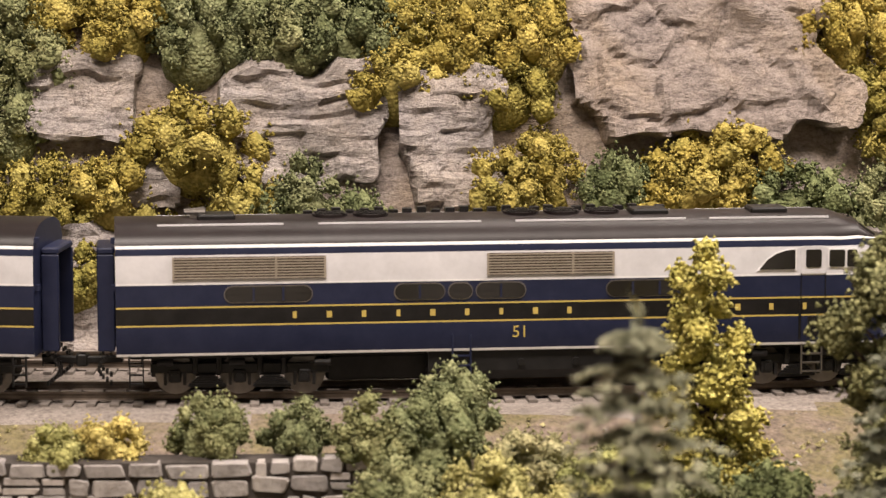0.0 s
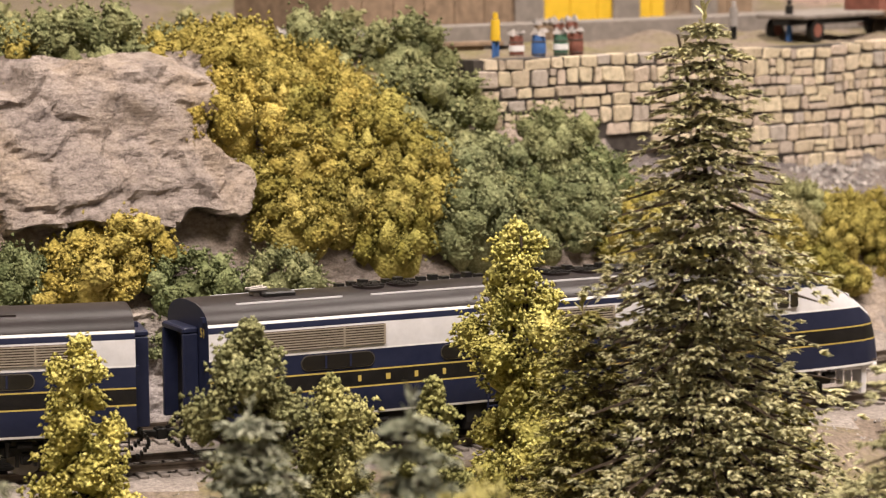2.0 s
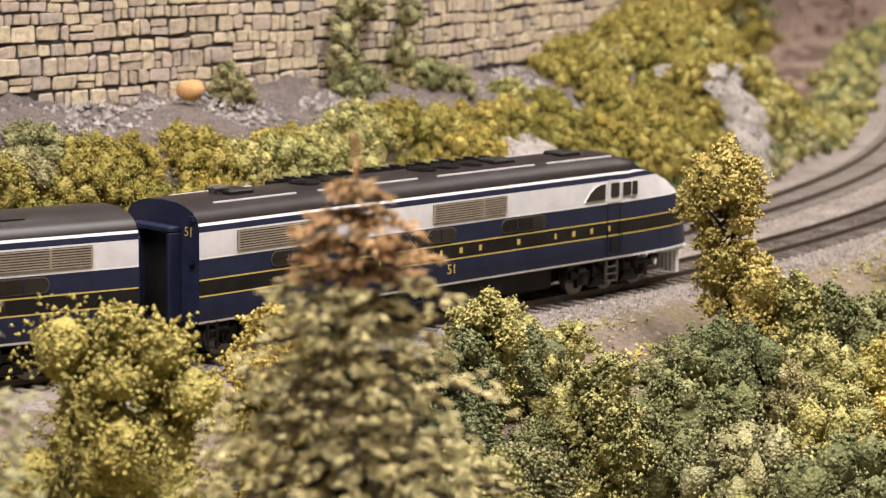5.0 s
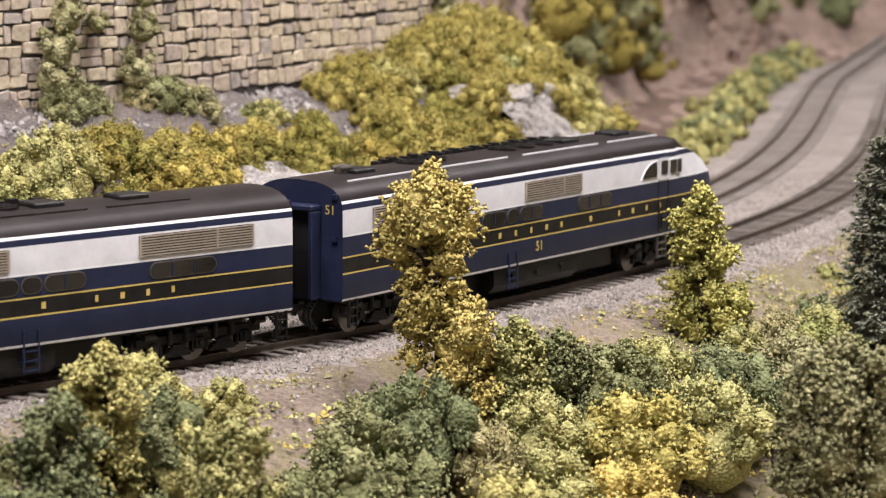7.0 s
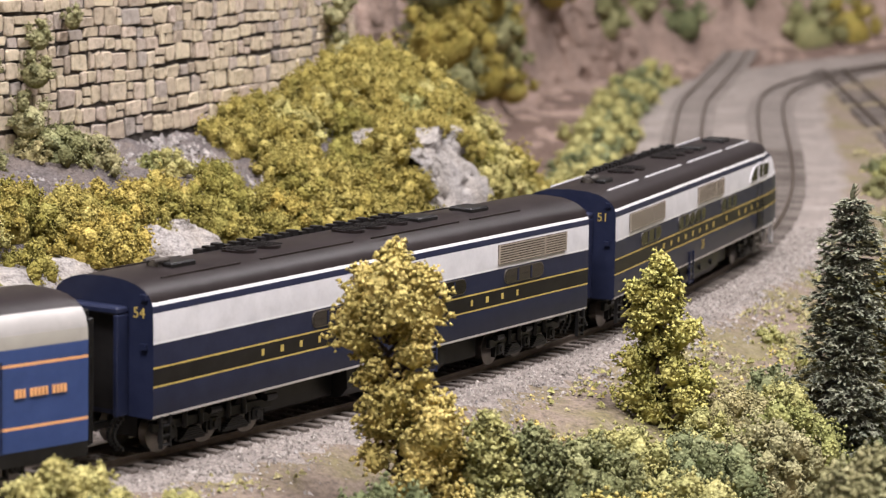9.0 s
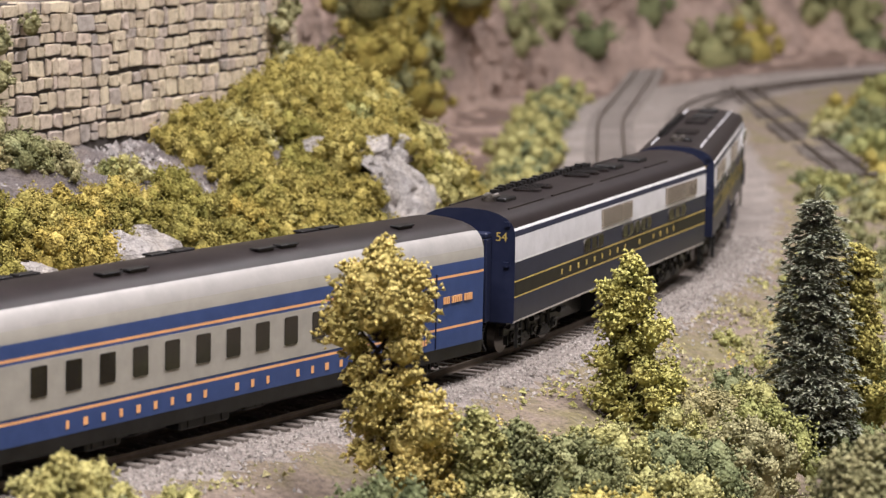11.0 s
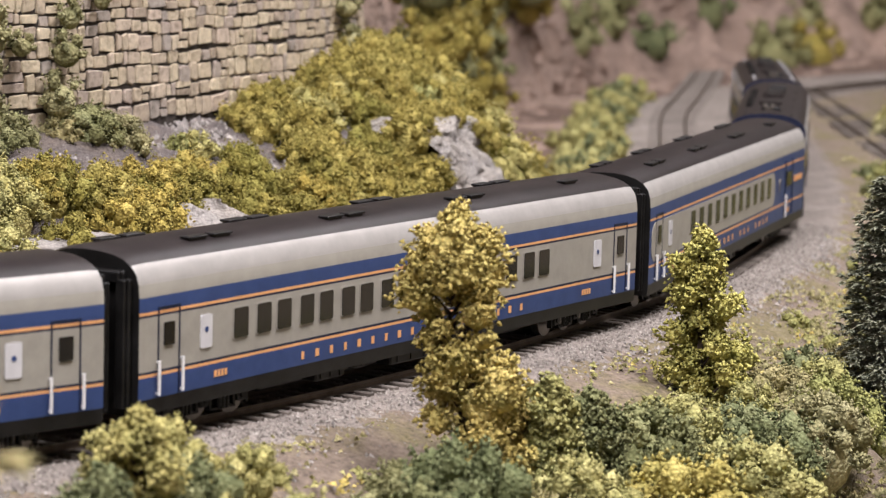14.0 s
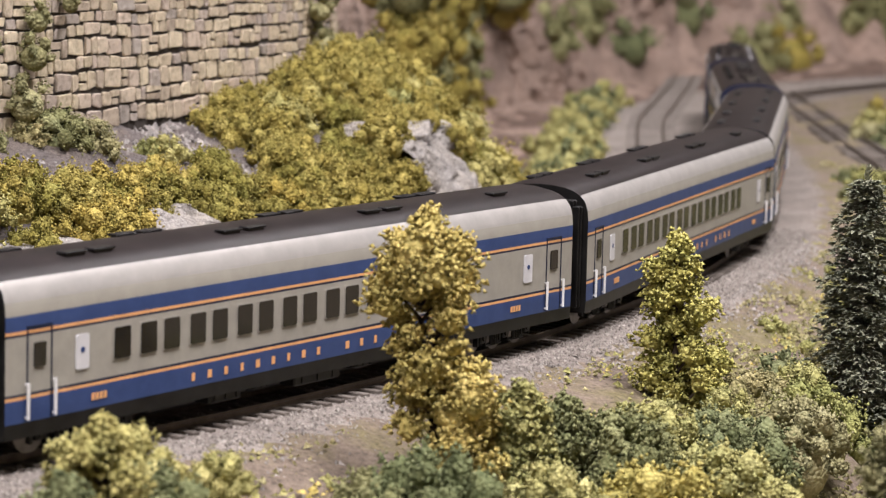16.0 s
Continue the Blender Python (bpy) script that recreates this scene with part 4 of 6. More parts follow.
# slope on the near side
for q, o, z, w, h, k in (
        (0.03, -0.072, -0.006, 0.026, 0.022, "green"), (0.052, -0.070, -0.006, 0.024, 0.020, "green"), (0.072, -0.078, -0.008, 0.030, 0.030, "green"), (0.085, -0.080, -0.012, 0.036, 0.034, "green"),
        (0.092, -0.065, -0.004, 0.032, 0.028, "green"), (0.075, -0.105, -0.024, 0.036, 0.032, "green"), (0.095, -0.110, -0.022, 0.036, 0.036, "lime"), (0.115, -0.115, -0.028, 0.034, 0.028, "lime"),
        (0.005, -0.074, -0.008, 0.022, 0.020, "autumn"), (-0.008, -0.078, -0.010, 0.022, 0.020, "lime"), (0.132, -0.085, -0.018, 0.028, 0.028, "green"), (0.145, -0.110, -0.026, 0.036, 0.032, "green"),
        (0.165, -0.105, -0.026, 0.034, 0.030, "green"), (0.02, -0.115, -0.03, 0.04, 0.03, "lime"), (0.175, -0.34, -0.04, 0.05, 0.10, "lime"),
        (0.53, -0.090, -0.040, 0.034, 0.050, "green"), (0.550, -0.095, -0.040, 0.036, 0.058, "green"), (0.575, -0.079, -0.025, 0.030, 0.050, "lime"), (0.585, -0.119, -0.045, 0.034, 0.054, "lime"), (0.488, -0.17, -0.055, 0.05, 0.058, "lime"), (0.52, -0.15, -0.055, 0.044, 0.050, "olive"), (0.55, -0.15, -0.055, 0.046, 0.046, "lime"), (0.687, -0.129, -0.040, 0.040, 0.034, "lime"), (0.70, -0.145, -0.044, 0.040, 0.034, "autumn"), (0.415, -0.165, -0.06, 0.06, 0.062, "autumn"),
        (0.581, -0.068, -0.016, 0.026, 0.034, "lime"), (0.606, -0.115, -0.040, 0.042, 0.044, "green"), (0.638, -0.107, -0.030, 0.044, 0.042, "green"), (0.66, -0.085, -0.022, 0.032, 0.030, "olive"),
        (0.60, -0.060, -0.004, 0.030, 0.024, "lime"), (0.625, -0.066, -0.006, 0.020, 0.020, "lime"), (0.59, -0.075, -0.012, 0.034, 0.026, "green"), (0.664, -0.100, -0.022, 0.044, 0.034, "green"),
        (0.72, -0.088, -0.022, 0.026, 0.036, "lime"), (0.735, -0.092, -0.022, 0.024, 0.030, "green"), (0.75, -0.102, -0.022, 0.040, 0.034, "green"), (0.772, -0.098, -0.022, 0.038, 0.030, "lime"),
        (0.73, -0.125, -0.034, 0.044, 0.030, "autumn"), (0.80, -0.105, -0.022, 0.028, 0.024, "green"), (0.83, -0.095, -0.020, 0.026, 0.022, "lime"), (0.86, -0.092, -0.018, 0.026, 0.018, "olive"),
        (0.88, -0.098, -0.020, 0.028, 0.020, "lime"), (0.70, -0.215, -0.030, 0.046, 0.056, "olive"), (0.62, -0.185, -0.05, 0.06, 0.05, "green"), (0.56, -0.19, -0.06, 0.06, 0.06, "lime"),
        (0.39, -0.10, -0.030, 0.04, 0.03, "olive"), (0.36, -0.11, -0.036, 0.04, 0.034, "lime"), (0.33, -0.09, -0.026, 0.03, 0.024, "olive"), (0.25, -0.15, -0.05, 0.05, 0.04, "lime"),
        (0.22, -0.17, -0.055, 0.05, 0.04, "green"), (0.19, -0.15, -0.05, 0.04, 0.04, "olive"), (0.45, -0.12, -0.046, 0.05, 0.046, "autumn"), (0.46, -0.15, -0.055, 0.05, 0.05, "lime"),
        (0.50, -0.12, -0.045, 0.04, 0.044, "olive"), (0.53, -0.115, -0.042, 0.036, 0.04, "green"), (0.62, -0.145, -0.044, 0.046, 0.034, "olive"), (0.65, -0.15, -0.046, 0.05, 0.036, "lime"),
        (0.68, -0.11, -0.03, 0.036, 0.028, "olive"), (0.71, -0.105, -0.028, 0.036, 0.03, "lime"), (0.76, -0.13, -0.034, 0.044, 0.03, "lime"), (0.79, -0.12, -0.03, 0.04, 0.03, "green"),
        (0.82, -0.12, -0.028, 0.04, 0.03, "olive"), (0.85, -0.115, -0.026, 0.036, 0.028, "lime"), (0.91, -0.10, -0.02, 0.03, 0.024, "olive"), (0.94, -0.12, -0.02, 0.036, 0.036, "lime"),
        (0.11, -0.085, -0.016, 0.03, 0.024, "olive"), (0.125, -0.10, -0.02, 0.03, 0.026, "lime"), (0.24, -0.085, -0.024, 0.034, 0.03, "lime"), (0.43, -0.09, -0.026, 0.034, 0.03, "olive"),
        (0.96, -0.10, -0.012, 0.03, 0.02, "olive"), (0.99, -0.09, -0.010, 0.028, 0.016, "green"), (1.04, -0.085, -0.008, 0.03, 0.014, "olive")):
    x, y, _ = on_track(q, o)
    if h > w * 1.1:
        leafy_tree(x, y, z, z + h, w * 1.15, M[k], BUSH_LABEL[k].replace("shrub", "bush"), int(q * 1000), 0.3)
    else:
        shrub(k, x, y, z, w, max(w, h), "trackside shrubs")
for i in range(46):
    q, o = bush_rnd.uniform(0.45, 2.0), bush_rnd.uniform(-0.25, -0.08)
    if q > 0.66 and o > -0.085:
        continue
    shrub_s(bush_rnd.choice(("green", "olive", "lime", "olive")), q, o, bush_rnd.uniform(0.024, 0.042), None, -0.004, "trackside shrubs")


# ---------------------------------------------------------------- stone walls
def stone(mb, q, off, z, w, h, d, rnd, flip=1):
    """One roughly squared stone with cut corners and a slightly domed face, off the line of a wall."""
    cut = min(w, h) * 0.5
    out = []
    for u, v in ((-1, -1), (1, -1), (1, 1), (-1, 1)):
        a, b = cut * rnd.uniform(0.06, 0.42), cut * rnd.uniform(0.06, 0.42)
        e, g = rnd.uniform(-0.07, 0.05) * w, rnd.uniform(-0.12, 0.06) * h
        p0, p1 = (u * (w / 2 + e - a), v * (h / 2 + g)), (u * (w / 2 + e), v * (h / 2 + g - b))
        out += [p0, p1] if u * v < 0 else [p1, p0]
    tilt = rnd.uniform(-0.05, 0.05)
    lean = rnd.uniform(-0.05, 0.05)
    vs = []
    for depth, k in ((d, 1.0), (0.0005, 1.0), (0.0, 0.90)):
        for u, v in out:
            x, y, _ = on_track(q + u * k, off + (depth + (tilt * u + lean * v if depth < d else 0)) * flip)
            vs.append((x, y, z + v * k))
    fs = [tuple(range(16, 24))]
    for r in (0, 8):
        fs += [(r + i, r + (i + 1) % 8, r + 8 + (i + 1) % 8, r + 8 + i) for i in range(8)]
    mb.add(vs, fs)


def stone_wall(name, s0, s1, off, base, top, sw, sh, mat, near, label, seed):
    rnd = random.Random(seed)
    wl = tagged(new(name), label, "wall", kind="structure")
    core = MB()
    ss = np.arange(s0, s1 + 0.001, 0.01)
    vs, n = [], len(ss)
    for q in ss:
        for o, z in ((off + 0.0009, base(q) - 0.01), (off + 0.0009, top - 0.0006), (off + 0.012, top - 0.0006), (off + 0.012, base(q) - 0.01)):
            x, y, _ = on_track(q, o)
            vs.append((x, y, z))
    core.add(vs, [(i * 4 + k, (i + 1) * 4 + k, (i + 1) * 4 + (k + 1) % 4, i * 4 + (k + 1) % 4) for i in range(n - 1) for k in range(4)] + [(0, 1, 2, 3), (4 * n - 1, 4 * n - 2, 4 * n - 3, 4 * n - 4)])
    part("core", core, M["mortar"], wl, "dark mortar joints")
    rest, count, z = MB(), 0, top
    while z > base(s0 + 0.3 * (s1 - s0)) - 0.03:
        h = sh * rnd.uniform(0.70, 1.30)
        q = s0 + rnd.uniform(0, sw)
        while q < s1:
            w = sw * rnd.choice((0.5, 0.75, 0.9, 1.1, 1.3, 1.6)) * rnd.uniform(0.9, 1.1)
            wav = 0.0018 * noise.noise((q * 22, z * 60, seed)) + 0.0007 * noise.noise((q * 90, z * 200, seed))
            zc = z - h / 2 + wav
            if zc > base(q) - 0.004:
                hh = h
                if rnd.random() < 0.22 and h > sh * 0.9:
                    hh = h * 0.5
                    tgt = rest
                    stone(tgt, q + w / 2, off + rnd.uniform(-0.0004, 0.0003), zc - h * 0.25, w - 0.0009, hh - 0.0006, 0.005, rnd)
                    zc += h * 0.25
                if near[0] < q < near[1] and count < 295:
                    mb = MB()
                    stone(mb, q + w / 2, off + rnd.uniform(-0.0004, 0.0003), zc, w - 0.0009, hh - 0.0006, 0.005, rnd)
                    part("stone", mb, mat, wl)
                    count += 1
                else:
                    stone(rest, q + w / 2, off + rnd.uniform(-0.0004, 0.0003), zc, w - 0.0009, hh - 0.0006, 0.005, rnd)
            q += w
        z -= h
    tagged(part("stonework", rest, mat, wl), kind="stuff")
    return wl


stone_wall("retaining_wall", 0.405, 1.165, 0.176, lambda q: float(np.interp(q, [0.40, 0.47, 0.52, 0.6, 0.68, 0.78, 0.97, 1.1, 1.2], [0.09, 0.086, 0.073, 0.063, 0.059, 0.064, 0.058, 0.063, 0.066])), 0.111,
           0.0086, 0.0059, M["wallstone"], (0.80, 0.965), "tall retaining wall of squared buff limestone blocks", 3)
stone_wall("low_wall", -0.12, 0.075, -0.086, lambda q: -0.05, -0.004, 0.0078, 0.0050, M["greystone"], (-0.06, 0.05), "low wall of grey-pink fieldstone below the track", 4)

mb = MB()
BO = []
for p in BALL_V:
    k = 1 + 0.18 * noise.noise((p[0] * 2, p[1] * 2, p[2] * 2))
    BO.append((p[0] * 0.0058 * k, p[1] * 0.0042 * k, p[2] * 0.0044 * k))
mb.add(BO, BALL_F)
bo = thing("boulder", mb, paint("orange_sandstone", (0.52, 0.30, 0.13), 0.9, 0, 0.25, 120), "rounded orange sandstone boulder below the wall", "rock", smooth=True)
bx, by, _ = on_track(0.668, 0.163)
bo.matrix_basis = pose(bx, by, 0.0625)

# rubble at the foot of the wall and scattered stones
rub, RUB = MB(), []
rrnd = random.Random(9)
for i in range(5200):
    far = rrnd.random()
    if far < 0.55:
        q, o = rrnd.uniform(0.5, 1.12), rrnd.uniform(0.138, 0.176)
    elif far < 0.8:
        q, o = rrnd.uniform(-0.05, 1.3), rrnd.uniform(-0.11, -0.034)
    else:
        q, o = rrnd.uniform(0.3, 1.2), rrnd.uniform(-0.05, -0.03)
    x, y, _ = on_track(q, o)
    RUB.append((x, y, rrnd.uniform(0.0004, 0.0014) * (1.25 if far < 0.55 else 0.8)))
zz = land_height(np.array([r[0] for r in RUB]), np.array([r[1] for r in RUB]))[0]
for (x, y, r), z in zip(RUB, zz):
    crumb(rub, (x, y, float(z) + r * 0.2), r, rrnd)
thing("rubble", rub, M["greystone"], "loose grey stones scattered over the slopes", "rubble", kind="stuff")

# loose ballast beside and between the ties
bal = MB()
for i in range(15000):
    q = rrnd.uniform(0.5, 1.25)
    o = rrnd.choice((rrnd.uniform(-0.042, -0.010), rrnd.uniform(-0.034, -0.012), rrnd.uniform(-0.007, 0.007), rrnd.uniform(0.010, 0.045)))
    x, y, _ = on_track(q, o)
    crumb(bal, (x, y, -0.0030 - max(0.0, -o - 0.030) * 0.27), rrnd.uniform(0.0003, 0.00075), rrnd)
thing("ballast_stones", bal, piece_mat("ballast_chips", [(0, (0.16, 0.14, 0.125)), (0.5, (0.28, 0.25, 0.225)), (1, (0.42, 0.385, 0.35))]), "loose grey ballast chips between the ties", "ballast", kind="stuff")

# low scrub over the near slope
for kind, count, lab in (("olive", 4600, "low olive scrub over the near slope"), ("lime", 2400, "low lime-green scrub over the near slope"), ("autumn", 650, "patches of rust-yellow ground scatter")):
    pts = []
    while len(pts) < count:
        q, o = rrnd.uniform(-0.08, 1.6) if rrnd.random() < 0.4 else rrnd.uniform(0.62, 1.25), rrnd.uniform(-0.22, -0.036)
        f = noise.noise((q * 22, o * 22, {"olive": 1.0, "lime": 5.0, "autumn": 9.0}[kind]))
        if f < -0.15 or (o > -0.055 and rrnd.random() < 0.75):
            continue
        x, y, _ = on_track(q, o)
        pts.append((x, y, rrnd.uniform(0.0005, 0.0017)))
    zz = land_height(np.array([p[0] for p in pts]), np.array([p[1] for p in pts]))[0]
    mb = MB()
    for (x, y, r), z in zip(pts, zz):
        for k in range(8):
            crumb(mb, (x + rrnd.gauss(0, 2.4) * r, y + rrnd.gauss(0, 2.4) * r, float(z) + r * (0.1 + 0.22 * k * rrnd.random())), r * rrnd.uniform(0.5, 1.0), rrnd)
    thing("scrub", mb, M[kind], lab, "scrub", kind="stuff")

# ---------------------------------------------------------------- the yard above the wall
YARD = 0.1125


def yard_pose(q, off, turn=0.0, z=0.0):
    x, y, h = on_track(q, off)
    zg = float(land_height(np.array([x]), np.array([y]))[0][0])
    return pose(x, y, zg + z, 0, 0, math.degrees(h) + turn)


def barrel(q, off, mat, band, label):
    ob = tagged(new("barrel"), label, "barrel", "barrels on the wall")
    ob.matrix_basis = yard_pose(q, off)
    mb = MB()
    prof = [(0.0026, 0), (0.0029, 0.002), (0.0031, 0.005), (0.0029, 0.008), (0.0026, 0.0102)]
    n = 16
    vs = [(r * math.cos(2 * math.pi * i / n), r * math.sin(2 * math.pi * i / n), z) for r, z in prof for i in range(n)]
    mb.add(vs, [(k * n + i, k * n + (i + 1) % n, (k + 1) * n + (i + 1) % n, (k + 1) * n + i) for k in range(4) for i in range(n)] + [tuple(range(n - 1, -1, -1)), tuple(range(4 * n, 5 * n))])
    part("body", mb, mat, ob)
    for z in (0.0022, 0.0074):
        mb = MB()
        mb.cyl((0, 0, z), "z", 0.00315, 0.0005, 16)
        part("hoop", mb, M["steel"], ob)
    if band:
        mb = MB()
        mb.cyl((0, 0, 0.0040), "z", 0.00322, 0.0024, 16)
        part("band", mb, M["white"], ob)
    for k in range(4):
        mb = MB()
        crumb(mb, (math.cos(k * 1.6) * 0.0024, math.sin(k * 1.6) * 0.0024, 0.0112), 0.0022, rrnd)
        part("flat_stone", mb, M["greystone"], ob, "flat stone laid on top")
    return ob


RUST = paint("rusty_red_paint", (0.22, 0.085, 0.06), 0.7, 0, 0.35, 300)
DRUMBLUE = paint("drum_blue_paint", (0.05, 0.13, 0.34), 0.55, 0, 0.25, 300)
DRUMGREEN = paint("drum_green_paint", (0.06, 0.14, 0.09), 0.6, 0, 0.25, 300)
YELLOW = paint("bright_yellow_paint", (0.68, 0.44, 0.03), 0.5, 0, 0.12, 150)
TIMBER = paint("weathered_timber", (0.24, 0.17, 0.115), 0.85, 0, 0.4, 200)
GREYWOOD = paint("grey_boards", (0.21, 0.185, 0.165), 0.85, 0, 0.3, 200)
for q, o, m_, bd, lb in ((0.446, 0.200, RUST, True, "rusty red barrel with a white band, stones on top"), (0.459, 0.200, DRUMBLUE, False, "blue drum with stones on top"),
                         (0.472, 0.200, DRUMGREEN, True, "green barrel with a white band, stones on top"), (0.484, 0.203, RUST, False, "rusty red barrel with stones on top"),
                         (0.372, 0.222, RUST, True, "rusty red barrel with a white band, stones on top"), (0.36, 0.228, GREYWOOD, False, "grey wooden barrel with stones on top"), (0.345, 0.222, DRUMGREEN, True, "green barrel with a white band, stones on top"), (0.33, 0.225, RUST, False, "rusty red barrel with stones on top"), (0.515, 0.262, TIMBER, False, "brown wooden barrel with stones on top"), (0.525, 0.268, TIMBER, False, "brown wooden barrel with stones on top"),
                         (0.395, 0.235, RUST, True, "rusty red barrel with a white band, stones on top"), (0.41, 0.24, DRUMGREEN, False, "green drum with stones on top"),
                         (0.535, 0.27, RUST, False, "rusty red barrel with stones on top"), (0.55, 0.275, RUST, False, "rusty red barrel with stones on top")):
    barrel(q, o, m_, bd, lb)


def figurine(q, off, top, legs, label):
    """A small layout figure, kept to one plain shape."""
    mb = MB()
    mb.cyl((-0.0009, 0, 0), "z", 0.0008, 0.0085, 10, 1)
    mb.cyl((0.0009, 0, 0), "z", 0.0008, 0.0085, 10, 1)
    mb.cyl((0, 0, 0.0080), "z", 0.0021, 0.0085, 12, 0, 0.0018)
    mb.cyl((0, 0, 0.0168), "z", 0.0011, 0.0026, 10, 0)
    ob = thing("figurine", mb, [top, legs], label, "figurine", "layout figurines")
    ob.matrix_basis = yard_pose(q, off)


figurine(0.440, 0.208, YELLOW, DRUMBLUE, "tiny plain figure in yellow and blue paint")
figurine(0.668, 0.232, M["black"], DRUMBLUE, "tiny plain figure in black and blue paint")
figurine(0.628, 0.236, M["greystone"], M["under"], "tiny plain figure in grey paint")
figurine(0.775, 0.215, M["black"], DRUMBLUE, "tiny plain figure in black and blue paint")


def freight_shed():
    ob = tagged(new("freight_shed"), "yellow wooden freight shed with grey doors behind the yard", "shed")
    ob.matrix_basis = yard_pose(0.69, 0.40, 0, -0.003)
    for k in range(30):
        x0 = -0.15 + k * 0.01
        mb = MB()
        mb.box(x0 + 0.0002, x0 + 0.0098, -0.0012 + 0.0004 * (k % 2), 0.0, 0.004, 0.062)
        part("board", mb, YELLOW if 13 < k < 23 else TIMBER, ob)
    mb = MB()
    mb.box(-0.15, 0.15, 0.0002, 0.07, 0.0, 0.062)
    part("body", mb, TIMBER, ob)
    mb = MB()
    mb.add([(-0.16, -0.014, 0.060), (0.16, -0.014, 0.060), (0.16, 0.035, 0.085), (-0.16, 0.035, 0.085), (-0.16, 0.084, 0.060), (0.16, 0.084, 0.060)], [(0, 1, 2, 3), (3, 2, 5, 4), (0, 3, 4), (1, 5, 2), (0, 4, 5, 1)])
    part("roof", mb, M["roof"], ob)
    for x in (-0.02, 0.05, 0.11):
        d = new("door")
        d.parent = ob
        mb = MB()
        mb.box(x - 0.010, x + 0.010, -0.0030, -0.0014, 0.004, 0.042, 0, 0.0004)
        part("leaf", mb, GREYWOOD, d)
        mb = MB()
        mb.box(x + 0.006, x + 0.0075, -0.0036, -0.0030, 0.020, 0.024)
        part("handle", mb, M["steel"], d)


freight_shed()


def flat_truck(q, off, turn):
    ob = tagged(new("flatbed_truck"), "old dusty-red flatbed truck parked above the wall", "truck")
    ob.matrix_basis = yard_pose(q, off, turn)
    mb = MB()
    mb.box(-0.045, 0.020, -0.0135, 0.0135, 0.0105, 0.0125, 0, 0.0004)
    part("bed", mb, GREYWOOD, ob)
    mb = MB()
    mb.box(-0.044, 0.052, -0.0045, 0.0045, 0.0075, 0.0104)
    part("frame", mb, M["under"], ob)
    mb = MB()
    mb.box(0.022, 0.038, -0.0115, 0.0115, 0.009, 0.026, 0, 0.002)
    part("cab", mb, RUST, ob)
    mb = MB()
    mb.box(0.038, 0.055, -0.007, 0.007, 0.009, 0.018, 0, 0.002)
    part("bonnet", mb, RUST, ob)
    for x in (-0.033, 0.047):
        for y in (-0.011, 0.011):
            w = new("wheel")
            w.parent = ob
            w.matrix_basis = pose(x, y - 0.0015, 0.0052)
            mb = MB()
            mb.cyl((0, 0, 0), "y", 0.0052, 0.003, 18)
            part("tyre", mb, M["under"], w)
            mb = MB()
            mb.cyl((0, -0.0002, 0), "y", 0.0030, 0.0034, 14)
            part("rim", mb, RUST, w)
    for y in (-0.011, 0.011):
        mb = MB()
        for k in range(7):
            a = math.pi * k / 6
            cx, cz = 0.047 - 0.0066 * math.cos(a), 0.0052 + 0.0066 * math.sin(a)
            mb.box(cx - 0.0017, cx + 0.0017, y - 0.0024, y + 0.0024, cz - 0.0005, cz + 0.0005)
        part("mudguard", mb, RUST, ob)


flat_truck(0.715, 0.236, 4)


def ore_wagon(q, off):
    ob = tagged(new("flat_wagon"), "dark weathered flat wagon standing above the wall", "wagon", "wagons above the wall")
    ob.matrix_basis = yard_pose(q, off)
    mb = MB()
    mb.box(-0.048, 0.048, -0.015, 0.015, 0.009, 0.013, 0, 0.0005)
    part("deck", mb, TIMBER, ob)
    mb = MB()
    mb.box(-0.048, 0.048, -0.012, -0.009, 0.006, 0.009)
    mb.box(-0.048, 0.048, 0.009, 0.012, 0.006, 0.009)
    part("sill", mb, M["under"], ob)
    for x in (-0.040, -0.026, 0.026, 0.040):
        for y in (-0.0085, 0.0085):
            mb = MB()
            mb.cyl((x, y - 0.001, 0.0052), "y", 0.0052, 0.002, 18)
            part("wheel", mb, M["rail"], ob)
    for x in (-0.033, 0.033):
        for y in (-0.0115, 0.0115):
            mb = MB()
            mb.box(x - 0.012, x + 0.012, y - 0.0008, y + 0.0008, 0.0035, 0.0075, 0, 0.0004)
            part("side_frame", mb, M["under"], ob)


ore_wagon(0.80, 0.225)
ore_wagon(0.905, 0.225)
for k in range(16):
    mb = MB()
    rr = rrnd.uniform(0.003, 0.007)
    mb.add([(p[0] * rr * rrnd.uniform(0.8, 1.2), p[1] * rr * rrnd.uniform(0.8, 1.2), p[2] * rr * 0.7) for p in ICO], ICO_F)
    ob = thing("yard_stone", mb, M["greystone"], "grey stone lying in the yard above the cliff", "stone", "yard stones")
    ob.matrix_basis = yard_pose(rrnd.uniform(0.05, 0.40), rrnd.uniform(0.24, 0.30), 0, 0.002)
for k in range(9):
    mb = MB()
    mb.box(-0.02, 0.02, -0.0016, 0.0016, 0, 0.002, 0, 0.0003)
    ob = thing("timber_beam", mb, TIMBER, "weathered timber beam lying in the yard", "beam", "yard timbers")
    ob.matrix_basis = yard_pose(rrnd.uniform(0.28, 0.44), rrnd.uniform(0.215, 0.26), rrnd.uniform(-15, 15), 0.0005 + 0.002 * (k % 3))
mb = MB()
sweep(mb, 0.2, 0.95, 0.30, [(-0.012, 0.1185), (0.012, 0.1185), (0.012, 0.1095), (-0.012, 0.1095)])
thing("boardwalk", mb, GREYWOOD, "long grey boardwalk across the yard", "boardwalk")

